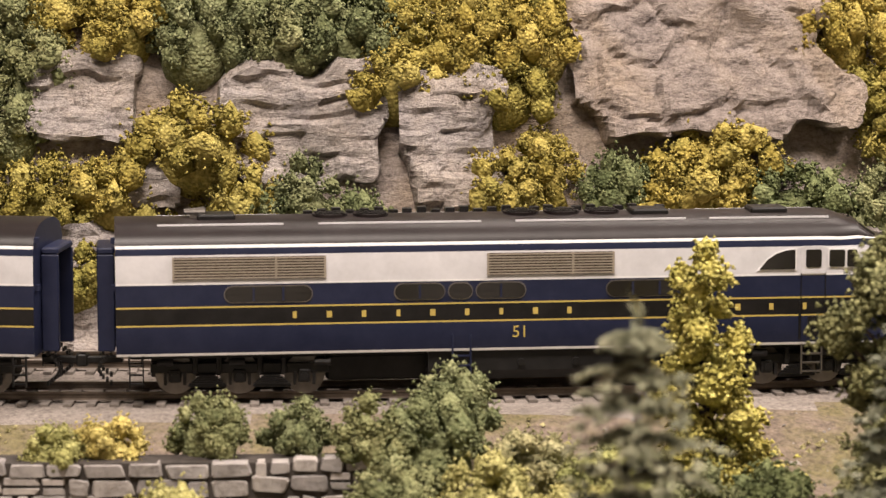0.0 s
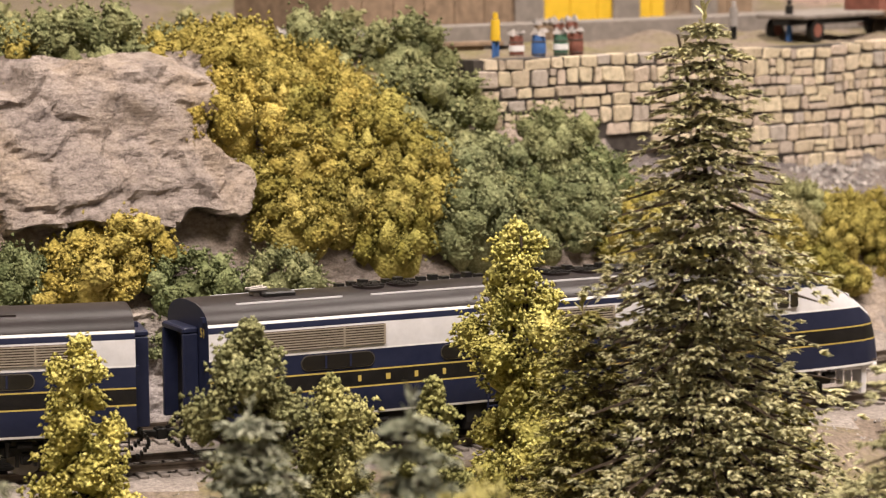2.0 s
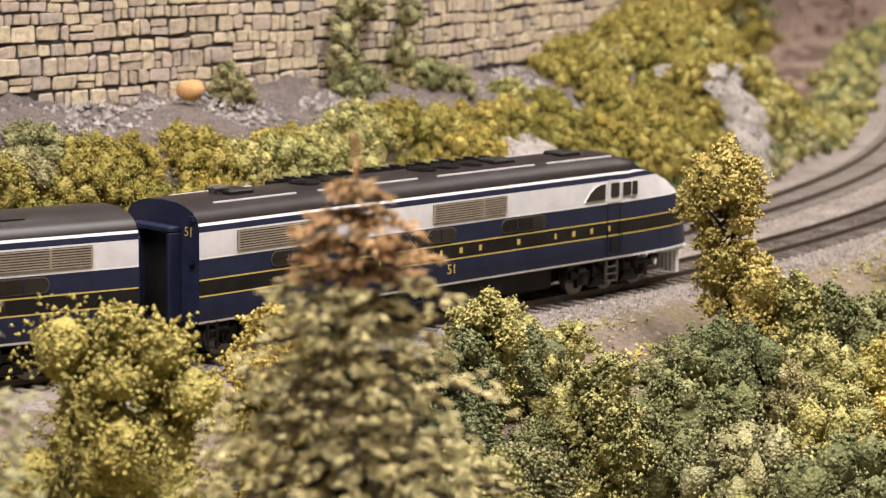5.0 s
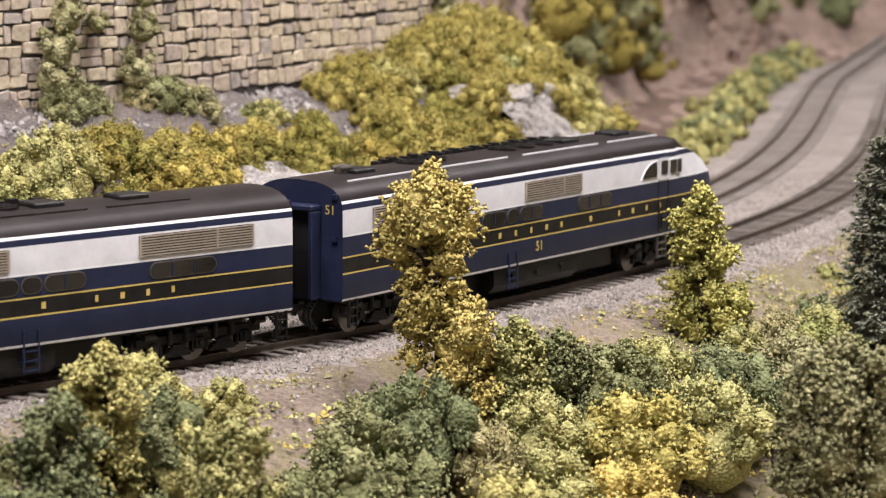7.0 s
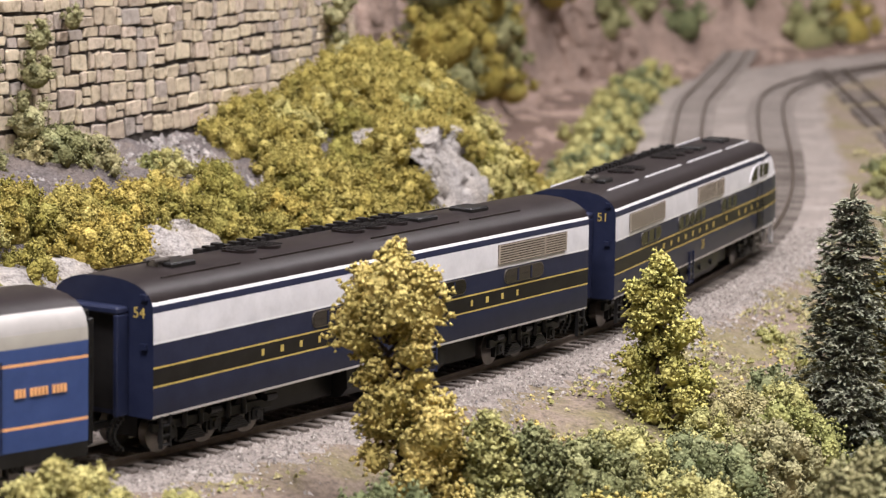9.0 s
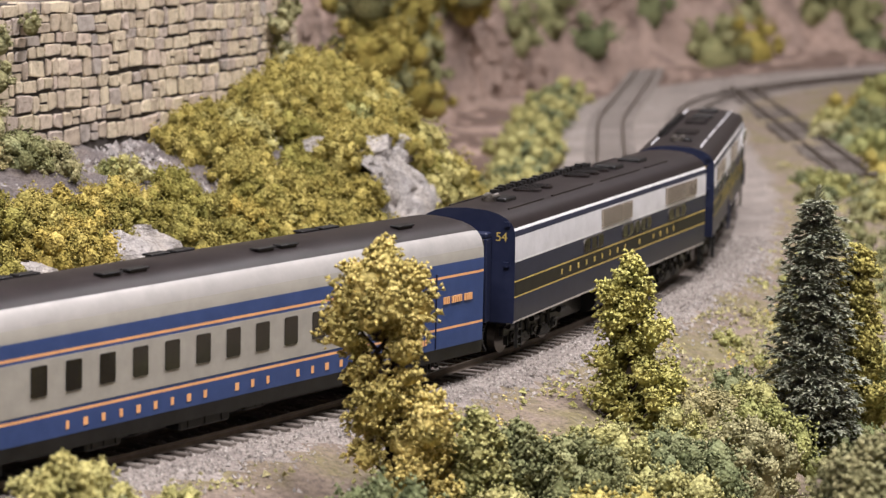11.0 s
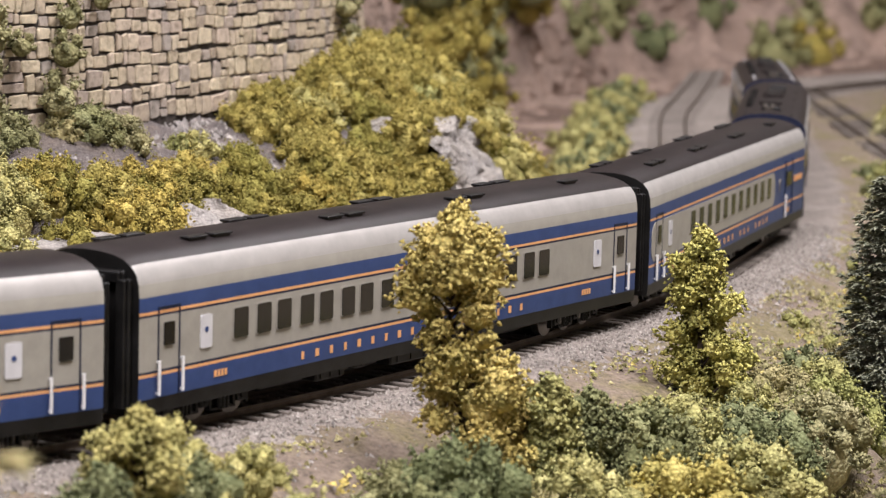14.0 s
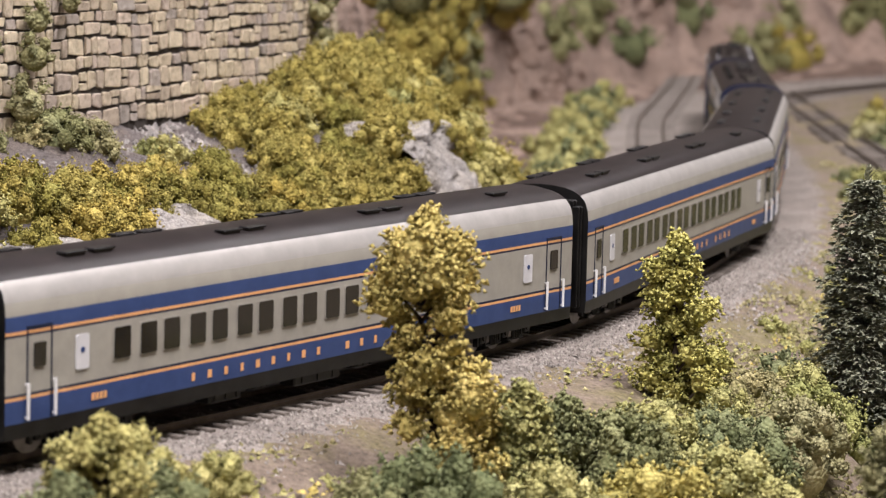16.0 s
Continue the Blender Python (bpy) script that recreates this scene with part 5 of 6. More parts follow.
for i in range(34):
    x, y, z = ground_at(verge_rnd.uniform(0.18, 0.42), verge_rnd.uniform(0.205, 0.30))
    shrub(verge_rnd.choice(("green", "olive", "green")), x, y, z - 0.003, verge_rnd.uniform(0.018, 0.034), None, "far shrubs")
far_foliage()


# ---------------------------------------------------------------- room round the layout
def slab(name, x0, x1, y0, y1, z0, z1, label):
    mb = MB()
    mb.box(x0, x1, y0, y1, z0, z1)
    return tagged(new(name, mb.mesh(name, [M["plaster"]])), label, name.split("_")[0], kind="structure")


slab("ceiling", -2.6, 4.2, -2.6, 4.2, ROOM_TOP, ROOM_TOP + 0.1, "plain pale plaster ceiling")
slab("wall_south", -2.6, 4.2, -2.7, -2.6, -1.1, ROOM_TOP, "plain pale plaster wall")
slab("wall_north", -2.6, 4.2, 4.2, 4.3, -1.1, ROOM_TOP, "plain pale plaster wall")
slab("wall_west", -2.7, -2.6, -2.6, 4.2, -1.1, ROOM_TOP, "plain pale plaster wall")
slab("wall_east", 4.2, 4.3, -2.6, 4.2, -1.1, ROOM_TOP, "plain pale plaster wall")
slab("floor", -2.6, 4.2, -2.6, 4.2, -1.2, -1.1, "plain room floor")
for lx, ly, lsx, lsy, lw in LAMPS:
    mb = MB()
    mb.box(lx - lsx / 2 - 0.02, lx + lsx / 2 + 0.02, ly - lsy / 2 - 0.02, ly + lsy / 2 + 0.02, ROOM_TOP - 0.07, ROOM_TOP - 0.002, 0, 0.01)
    thing("ceiling_light", mb, M["white"], "white metal ceiling light panel", "ceiling light", "ceiling lights")

# ---------------------------------------------------------------- the train
LEVELS = [(0.0172, 0.0122), (0.0175, 0.0130), (0.0175, 0.0207), (0.0175, 0.0212), (0.0175, 0.0259), (0.0175, 0.0264), (0.0175, 0.0326), (0.0175, 0.0332),
          (0.0174, 0.0411), (0.0172, 0.0430), (0.0169, 0.0439), (0.0158, 0.0458), (0.0140, 0.0472), (0.0112, 0.0485), (0.0070, 0.0495), (0.0, 0.0499)]
LOCO_BANDS = ["white", "navy", "yellow", "black", "yellow", "navy", "white", "silver", "navy", "white", "roof", "roof", "roof", "roof", "roof"]
LOCO_MATS = ["navy", "white", "yellow", "black", "silver", "roof"]


def loft(mb, sections, bands, mats, end_mat):
    """Joins half-profiles (x, [(y, z)...]) into a closed body, painted in bands."""
    n = len(sections[0][1])
    for sgn in (1, -1):
        vs = [(x, sgn * y, z) for x, pr in sections for y, z in pr]
        for i in range(len(sections) - 1):
            for j in range(n - 1):
                f = (i * n + j, (i + 1) * n + j, (i + 1) * n + j + 1, i * n + j + 1)
                f = f if sgn < 0 else f[::-1]
                mb.add([vs[k] for k in f], [(0, 1, 2, 3)], mats.index(bands[j]))
    for k, rev in ((0, False), (-1, True)):
        x, pr = sections[k]
        loop = [(x, y, z) for y, z in pr] + [(x, -y, z) for y, z in pr[-2::-1]]
        f = tuple(range(len(loop)))
        mb.add(loop, [f[::-1] if not rev else f], mats.index(end_mat))


def nose_section(x, w, top):
    pr = []
    for y, z in LEVELS:
        k = 1.0 if z < 0.033 else max(0.0, 1 - (z - 0.033) / 0.017 * (1 - w) * 0.5)
        zz = z if top >= 0.0499 else min(z, 0.0122 + (z - 0.0122) * (top - 0.0122) / 0.0377) if z > top - 0.008 else min(z, top)
        pr.append((y * w * k, zz))
    return x, pr


def weld(me):
    bm = bmesh.new()
    bm.from_mesh(me)
    bmesh.ops.remove_doubles(bm, verts=bm.verts, dist=1e-5)
    bmesh.ops.recalc_face_normals(bm, faces=bm.faces)
    bm.to_mesh(me)
    bm.free()
    for p in me.polygons:
        p.use_smooth = True
    me.set_sharp_from_angle(angle=radians(35))
    return me


def rounded_plate(mb, x0, x1, z0, z1, y, depth, r, mat=0, n=5):
    """A plate with round corners standing out of a side at y (towards -y if depth is negative)."""
    pts = []
    for cx, cz, a0 in ((x1 - r, z1 - r, 0), (x0 + r, z1 - r, 90), (x0 + r, z0 + r, 180), (x1 - r, z0 + r, 270)):
        for i in range(n):
            a = radians(a0 + 90 * i / (n - 1))
            pts.append((cx + r * math.cos(a), cz + r * math.sin(a)))
    m = len(pts)
    vs = [(x, y, z) for x, z in pts] + [(x, y + depth, z) for x, z in pts]
    mb.add(vs, [tuple(range(m)), tuple(range(2 * m - 1, m - 1, -1))] + [(i, i + m, (i + 1) % m + m, (i + 1) % m) for i in range(m)], mat)


def wheelset(r, half=0.0074):
    mb = MB()
    mb.cyl((0, -half, 0), "y", 0.0012, 2 * half, 8)
    for sg in (-1, 1):
        y = sg * half
        mb.cyl((0, y - 0.0012, 0), "y", r, 0.0024, 20)
        mb.cyl((0, y - (0.0 if sg > 0 else 0.0018) - (0.0018 if sg > 0 else 0), 0), "y", r * 1.1, 0.0007, 20)
        for a in range(5):
            c, d = math.cos(a * 1.2566) * r * 0.55, math.sin(a * 1.2566) * r * 0.55
            mb.cyl((c, y + sg * 0.0012 - (0.0003 if sg < 0 else 0), d), "y", r * 0.18, 0.0003, 8)
    return mb.mesh("wheelset", [M["steel"]])


WHEEL_LOCO, WHEEL_CAR = wheelset(0.0053), wheelset(0.0052)


def side_frame(xs, loco):
    """One truck side: beam, journal boxes, springs and hangers over the axles at xs."""
    mb = MB()
    x0, x1 = xs[0] - 0.007, xs[-1] + 0.007
    mb.box(x0, x1, -0.0008, 0.0008, 0.0062, 0.0092, 0, 0.0003)
    for x in xs:
        mb.box(x - 0.0018, x + 0.0018, -0.0014, 0.0010, 0.0035, 0.0074, 0, 0.0004)
        mb.cyl((x, -0.0020, 0.0054), "y", 0.0011, 0.0010, 10)
        mb.box(x - 0.0032, x - 0.0023, -0.0008, 0.0008, 0.0028, 0.0064, 0)
        mb.box(x + 0.0023, x + 0.0032, -0.0008, 0.0008, 0.0028, 0.0064, 0)
    for a, b in zip(xs[:-1], xs[1:]):
        c = (a + b) / 2
        if loco:
            n = 5
            for k in range(n):
                w = 0.0052 - 0.0007 * k
                mb.box(c - w, c + w, -0.0016, 0.0002, 0.0030 + 0.0006 * k, 0.0034 + 0.0006 * k)
            mb.cyl((c - 0.0034, -0.0012, 0.0062), "z", 0.0008, 0.0045, 8)
            mb.cyl((c + 0.0034, -0.0012, 0.0062), "z", 0.0008, 0.0045, 8)
        else:
            for e in (-0.0016, 0, 0.0016):
                mb.cyl((c + e, -0.001, 0.0024), "z", 0.0007, 0.0042, 8)
        mb.box(c - 0.0055, c + 0.0055, -0.0011, 0.0007, 0.0022, 0.0030, 0, 0.0002)
    if loco:
        for x in (x0 + 0.002, xs[1] - 0.003, x1 - 0.004):
            mb.cyl((x, -0.0016, 0.0096), "x", 0.0011, 0.0046, 8)
    return mb.mesh("side_frame", [M["under"]])


def truck(parent, x, xs, loco, wheels):
    tk = new("truck")
    tk.parent = parent
    tk.matrix_basis = pose(x, 0, 0)
    body = MB()
    body.box(xs[0] - 0.004, xs[-1] + 0.004, -0.0055, 0.0055, 0.0085, 0.0115, 0, 0.0004)
    part("bolster", body, M["under"], tk)
    fr = side_frame(xs, loco)
    a = part("side_frame", fr, None, tk)
    a.matrix_basis = pose(0, -0.0122, 0)
    b = part("side_frame", fr, None, tk)
    b.matrix_basis = pose(0, 0.0122, 0, 0, 0, 180)
    for ax in xs:
        w = part("wheelset", WHEEL_LOCO if loco else WHEEL_CAR, None, tk)
        w.matrix_basis = pose(ax, 0, 0.0053)
        wheels.append((w, ax))
    return tk


def letter_bars(mb, x, zc, h, y, sg, i):
    """One plain letter-sized block, its width a little different from its neighbours'."""
    a, b = sorted((y, y + sg * 0.00015))
    w = h * (0.26, 0.36, 0.30, 0.18)[(i * 5 + i // 3) % 4]
    mb.box(x - w, x + w, a, b, zc - h * 0.45, zc + h * 0.45)


def number(parent, text, x, z, size, side, colour):
    cu = bpy.data.curves.new("number", "FONT")
    cu.body, cu.size, cu.extrude, cu.align_x = text, size, 0.00006, "CENTER"
    cu.materials.append(colour)
    ob = new("number", cu)
    ob.parent = parent
    ob.matrix_basis = side
    return ob


def roof_kit(lo, length, cab):
    """Fans, hatches, horns and rails on a locomotive roof."""
    for x in (0.062, 0.074, 0.118, 0.130, 0.142):
        mb = MB()
        mb.cyl((x, 0, 0.0494), "z", 0.0052, 0.0011, 20)
        fan = part("roof_fan", mb, M["roof"], lo)
        for k in range(7):
            mb = MB()
            mb.box(x - 0.0043, x + 0.0043, -0.0036 + k * 0.0011, -0.0032 + k * 0.0011, 0.0504, 0.0508)
            part("slat", mb, M["black"], fan)
    for x in (0.0285, 0.155, length - 0.052):
        mb = MB()
        mb.box(x - 0.005, x + 0.006, -0.0055, 0.0035, 0.0488, 0.0511, 0, 0.0005)
        part("roof_hatch", mb, M["black"], lo)
    for x0, x1 in ((0.012, 0.048), (0.058, 0.105), (0.115, 0.165), (0.172, length - 0.035)):
        mb = MB()
        for sg in (-1, 1):
            y = sg * 0.0105
            mb.box(x0, x1, y - 0.0003, y + 0.0003, 0.0484, 0.0491)
        part("roof_seam", mb, M["silver" if cab else "roof"], lo)
    for k in range(26):
        x = 0.055 + k * 0.0042
        mb = MB()
        mb.box(x, x + 0.0026, 0.0085, 0.0115, 0.0480, 0.0501 + 0.0004 * (k % 3))
        part("roof_fitting", mb, M["black"], lo)
    mb = MB()
    for y in (-0.0016, 0.0016):
        mb.cyl((0.020, y, 0.0515), "x", 0.0006, 0.006, 8, 0, 0.0011)
    mb.box(0.0215, 0.0235, -0.002, 0.002, 0.0490, 0.0513)
    part("air_horn", mb, M["steel"], lo)


def louvre(lo, x0, x1, z0, z1):
    for sg in (-1, 1):
        y = sg * 0.0175
        mb = MB()
        e = sg * 0.00025
        lo_y, hi_y = sorted((y - sg * 0.0001, y + e))
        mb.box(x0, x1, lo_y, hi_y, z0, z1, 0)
        n = 8
        for k in range(n):
            z = z0 + (z1 - z0) * (k + 0.5) / n
            a, b = sorted((y + e, y + sg * 0.00055))
            mb.box(x0 + 0.0004, x1 - 0.0004, a, b, z - 0.00018, z + 0.0002, 1)
        for x in (x0, (x0 + 2 * x1) / 3, x1 - 0.0006):
            a, b = sorted((y, y + sg * 0.0006))
            mb.box(x, x + 0.0006, a, b, z0, z1, 1)
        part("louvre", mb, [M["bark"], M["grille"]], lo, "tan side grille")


def oval_window(lo, x0, x1, z0, z1, bars=2):
    for sg in (-1, 1):
        y = sg * 0.0174
        win = new("window")
        win.parent = lo
        mb = MB()
        rounded_plate(mb, x0, x1, z0, z1, y, sg * 0.00035, min(0.0028, (z1 - z0) / 2.05), 0)
        part("frame", mb, M["steel"], win)
        mb = MB()
        rounded_plate(mb, x0 + 0.0003, x1 - 0.0003, z0 + 0.0003, z1 - 0.0003, y, sg * 0.0005, min(0.0024, (z1 - z0) / 2.2), 0)
        part("pane", mb, M["glass"], win)
        mb = MB()
        for k in range(bars):
            x = x0 + (x1 - x0) * (k + 1) / (bars + 1)
            a, b = sorted((y, y + sg * 0.0007))
            mb.box(x - 0.0003, x + 0.0003, a, b, z0 + 0.0005, z1 - 0.0005)
        part("bar", mb, M["navy"], win)


def loco(cab, number_text):
    lo = tagged(new("locomotive"), "navy blue model diesel locomotive with silver band and gold stripes" if cab else "navy blue cabless booster locomotive with silver band and gold stripes",
                "locomotive", "train units")
    wheels = []
    length = 0.2425 if cab else 0.238
    mats = [M[k] for k in LOCO_MATS]
    mb = MB()
    secs = [nose_section(0.0, 0.995, 0.0499), nose_section(0.002, 1.0, 0.0499)]
    if cab:
        secs += [nose_section(x, w, t) for x, w, t in ((0.1, 1, .0499), (0.204, 1, .0499), (0.210, 0.995, 0.0497))]
        secs += [(x, [(min(y, 0.0175 * w * (1 - max(0, (z - 0.030)) * 6)), min(z, t - (0.0499 - z) * 0.12 if z > t else z)) for y, z in LEVELS])
                 for x, w, t in ((0.215, 0.985, 0.0478), (0.2215, 0.965, 0.0430), (0.228, 0.935, 0.0415), (0.235, 0.88, 0.0390), (0.241, 0.80, 0.0350), (0.2455, 0.67, 0.0310), (0.248, 0.48, 0.027), (0.249, 0.24, 0.024))]
    else:
        secs += [nose_section(0.12, 1, .0499), nose_section(length - 0.002, 1, .0499), nose_section(length, 0.995, .0499)]
    loft(mb, secs, LOCO_BANDS, LOCO_MATS, "navy")
    body = part("body", mb, mats, lo)
    if cab:
        for v in body.data.vertices:
            if v.co.x > 0.212:
                v.co.x += 0.0062 * (v.co.x - 0.212) / 0.037 * min(1.0, max(0.0, (0.040 - v.co.z) / 0.024))
    weld(body.data)

    def fx_(x):
        return x if cab else length - x

    def rng(a, b):
        return (a, b) if cab else (length - b, length - a)

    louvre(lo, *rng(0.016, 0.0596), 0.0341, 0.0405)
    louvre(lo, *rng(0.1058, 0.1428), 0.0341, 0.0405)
    oval_window(lo, *rng(0.0305, 0.0558), 0.0272, 0.0322)
    oval_window(lo, *rng(0.0790, 0.0938), 0.0272, 0.0322, 1)
    oval_window(lo, *rng(0.0945, 0.1018), 0.0272, 0.0322, 0)
    oval_window(lo, *rng(0.1025, 0.1172), 0.0272, 0.0322, 1)
    oval_window(lo, *rng(0.1404, 0.1640), 0.0272, 0.0322)
    for sg in (-1, 1):
        mb = MB()
        x0 = 0.0506 if cab else 0.050
        y = sg * 0.0175
        for i in range(16):
            if i in (9, 11):
                continue
            x = x0 + i * (0.0099 if cab else 0.0094)
            letter_bars(mb, x, 0.0236, 0.0021, y, sg, i)
        part("lettering", mb, M["yellow"], lo, "row of gold letter shapes")
    # running number on both sides
    xn = fx_(0.1155)
    number(lo, number_text, xn, 0, 0.0048, pose(xn, -0.01756, 0.0160, 90, 0, 0), M["yellow"])
    number(lo, number_text, xn, 0, 0.0048, pose(xn, 0.01756, 0.0160, 90, 0, 180), M["yellow"])
    number(lo, number_text, 0, 0, 0.0042, pose(-0.00008, -0.0125, 0.0395, 90, 0, -90), M["yellow"])
    # side door, ladder and fuel tank amidships
    for sg in (-1, 1):
        y = sg * 0.0178
        mb = MB()
        xd = fx_(0.0985)
        for x in (xd - 0.0026, xd + 0.0026):
            mb.cyl((x, y, 0.0045), "z", 0.0003, 0.0125, 6)
        for z in (0.0050, 0.0078, 0.0106):
            mb.box(xd - 0.0026, xd + 0.0026, min(y, y - sg * 0.0010), max(y, y - sg * 0.0010), z, z + 0.0004)
        part("side_ladder", mb, M["navy"], lo)
        xr = 0.0035
        for xe in ((xr,) if cab else (xr, length - xr - 0.003)):
            mb = MB()
            for x in (xe, xe + 0.0038):
                mb.box(x, x + 0.0004, min(y, y - sg * 0.0012), max(y, y - sg * 0.0012), 0.0035, 0.0125)
            for z in (0.0042, 0.0068, 0.0094):
                mb.box(xe, xe + 0.0038, min(y, y - sg * 0.0012), max(y, y - sg * 0.0012), z, z + 0.0004)
            part("step_ladder", mb, M["under"], lo)
    mb = MB()
    a, b = rng(0.088, 0.144)
    pts = [(0.0158, 0.0121), (0.0162, 0.0062), (0.0138, 0.0034), (0.0090, 0.0026)]
    vs = [(x, s2 * yy, zz) for x in (a + 0.001, b - 0.001) for s2, yy, zz in ([(-1, *p) for p in pts] + [(1, *p) for p in pts[::-1]])]
    mb.add(vs, [tuple(range(8)), tuple(range(15, 7, -1))] + [(i, i + 8, (i + 1) % 8 + 8, (i + 1) % 8) for i in range(8)])
    for x in (a + 0.012, a + 0.028, b - 0.012):
        for sg in (-1, 1):
            mb.cyl((x, sg * 0.0164 - 0.0006, 0.0085), "y", 0.0011, 0.0012, 10)
    part("fuel_tank", mb, M["under"], lo)
    mb = MB()
    mb.box(0.004, length - 0.022 if cab else length - 0.004, -0.0135, 0.0135, 0.0108, 0.0124)
    # dark boxes added in place of the deep shadow below, closing the see-through
    mb.box(0.060, length - 0.066 if cab else length - 0.060, -0.0105, 0.0105, 0.0030, 0.0108, 0, 0.0008)
    mb.box(0.010, length - 0.018, -0.004, 0.004, 0.0040, 0.0108)
    part("underframe", mb, M["under"], lo)
    # rear diaphragm, coupler and hoses
    ends = [0.0] if cab else [0.0, length]
    for xe in ends:
        sg = -1 if xe == 0 else 1
        mb = MB()
        x0, x1 = sorted((xe + sg * 0.0002, xe + sg * 0.0052))
        for y in (-0.0092, 0.0076):
            mb.box(x0, x1, y, y + 0.0016, 0.0125, 0.0405, 0, 0.0003)
        mb.box(x0, x1, -0.0092, 0.0092, 0.0405, 0.0425, 0, 0.0005)
        a, b = sorted((xe, xe + sg * 0.0006))
        mb.box(a, b, -0.0076, 0.0076, 0.0135, 0.0405, 1)
        part("diaphragm", mb, [M["navy"], M["black"]], lo, "dark folded end diaphragm")
        mb = MB()
        a, b = sorted((xe - sg * 0.002, xe + sg * 0.0105))
        mb.box(a, b, -0.0012, 0.0012, 0.0078, 0.0098, 0, 0.0003)
        a, b = sorted((xe + sg * 0.0085, xe + sg * 0.0115))
        mb.box(a, b, -0.002, 0.002, 0.0070, 0.0106, 0, 0.0004)
        part("coupler", mb, M["under"], lo)
        mb = MB()
        for y in (-0.008, -0.006, 0.006, 0.008):
            for k in range(10):
                an = math.pi * k / 9
                cx = xe + sg * (0.0015 + 0.0035 * math.sin(an))
                mb.box(cx - 0.0004, cx + 0.0004, y - 0.0004, y + 0.0004, 0.0115 - 0.0085 * k / 9 - 0.0005, 0.0115 - 0.0085 * k / 9 + 0.0007)
        part("air_hose", mb, M["under"], lo)
        mb = MB()
        a, b = sorted((xe, xe + sg * 0.0004))
        for z in (0.0445, 0.0310):
            mb.box(a, xe + sg * 0.0012 if sg > 0 else b, -0.0155, -0.0135, z, z + 0.0016) if sg > 0 else mb.box(xe - 0.0012, xe, -0.0155, -0.0135, z, z + 0.0016)
        part("end_bracket", mb, M["navy"], lo)
    if cab:
        for sg in (-1, 1):
            y = sg * 0.01745
            # rounded rear cab window
            win = new("cab_window")
            win.parent = lo
            pts = [(0.1855, 0.0345), (0.1960, 0.0345), (0.1960, 0.0402), (0.1935, 0.0400), (0.1905, 0.0391), (0.1878, 0.0373)]
            for nm, gr, dp, mk in (("frame", 1.13, 0.0003, "white"), ("pane", 1.0, 0.0005, "glass")):
                mb = MB()
                c = (sum(p[0] for p in pts) / 6, sum(p[1] for p in pts) / 6)
                q = [((p[0] - c[0]) * gr + c[0], (p[1] - c[1]) * gr + c[1]) for p in pts]
                vs = [(x, y, z) for x, z in q] + [(x, y + sg * dp, z) for x, z in q]
                mb.add(vs, [tuple(range(6)), tuple(range(11, 5, -1))] + [(i, i + 6, (i + 1) % 6 + 6, (i + 1) % 6) for i in range(6)])
                part(nm, mb, M[mk], win)
            door = new("cab_door")
            door.parent = lo
            mb = MB()
            for x in (0.1978, 0.2050):
                mb.box(x, x + 0.0003, min(y, y + sg * 0.0002), max(y, y + sg * 0.0002), 0.0140, 0.0331)
            mb.box(0.2000, 0.2030, min(y, y + sg * 0.0005), max(y, y + sg * 0.0005), 0.0150, 0.0205)
            part("leaf_edge", mb, M["black"], door)
            mb = MB()
            rounded_plate(mb, 0.1978, 0.2052, 0.0331, 0.0412, y, sg * 0.00035, 0.0005)
            part("leaf_upper", mb, M["silver"], door)
            mb = MB()
            rounded_plate(mb, 0.1992, 0.2038, 0.0350, 0.0402, y, sg * 0.0006, 0.0006)
            part("pane", mb, M["glass"], door)
            mb = MB()
            for x in (0.1974, 0.2054):
                mb.cyl((x, sg * 0.0183, 0.0140), "z", 0.00022, 0.011, 6)
            part("handrail", mb, M["under"], door)
            for x0, x1 in ((0.2062, 0.2108), (0.2115, 0.2145)):
                win = new("cab_window")
                win.parent = lo
                mb = MB()
                rounded_plate(mb, x0 - 0.0004, x1 + 0.0004, 0.0346, 0.0404, y - sg * 0.0004, sg * 0.0006, 0.0006)
                part("frame", mb, M["white"], win)
                mb = MB()
                rounded_plate(mb, x0, x1, 0.0350, 0.0400, y - sg * 0.0004, sg * 0.0008, 0.0006)
                part("pane", mb, M["glass"], win)
            mb = MB()
            for x in (0.1985, 0.2045):
                mb.box(x - 0.0002, x + 0.0002, min(y, y - sg * 0.001), max(y, y - sg * 0.001), 0.0035, 0.0125)
            for z in (0.004, 0.0066, 0.0092):
                mb.box(0.1985, 0.2045, min(y, y - sg * 0.0012), max(y, y - sg * 0.0012), z, z + 0.0004)
            part("cab_steps", mb, M["steel"], lo)
        mb = MB()
        for sg in (-1, 1):
            vs = [(0.2158, sg * 0.0012, 0.0474), (0.2158, sg * 0.0120, 0.0464), (0.2206, sg * 0.0122, 0.0431), (0.2210, sg * 0.0012, 0.0437)]
            vs2 = [(x + 0.0007, yy, z + 0.0006) for x, yy, z in vs]
            mb.add(vs + vs2, [(0, 1, 2, 3), (7, 6, 5, 4), (0, 4, 5, 1), (1, 5, 6, 2), (2, 6, 7, 3), (3, 7, 4, 0)])
        part("windshield", mb, M["glass"], lo)
        mb = MB()
        mb.cyl((0.2430, 0, 0.0330), "x", 0.0026, 0.0036, 16)
        part("headlight", mb, M["white"], lo)
        mb = MB()
        for k in range(9):
            y = -0.012 + 0.003 * k
            mb.box(0.2500 - abs(y) * 0.45, 0.2519 - abs(y) * 0.45, y - 0.0007, y + 0.0007, 0.0022, 0.0120)
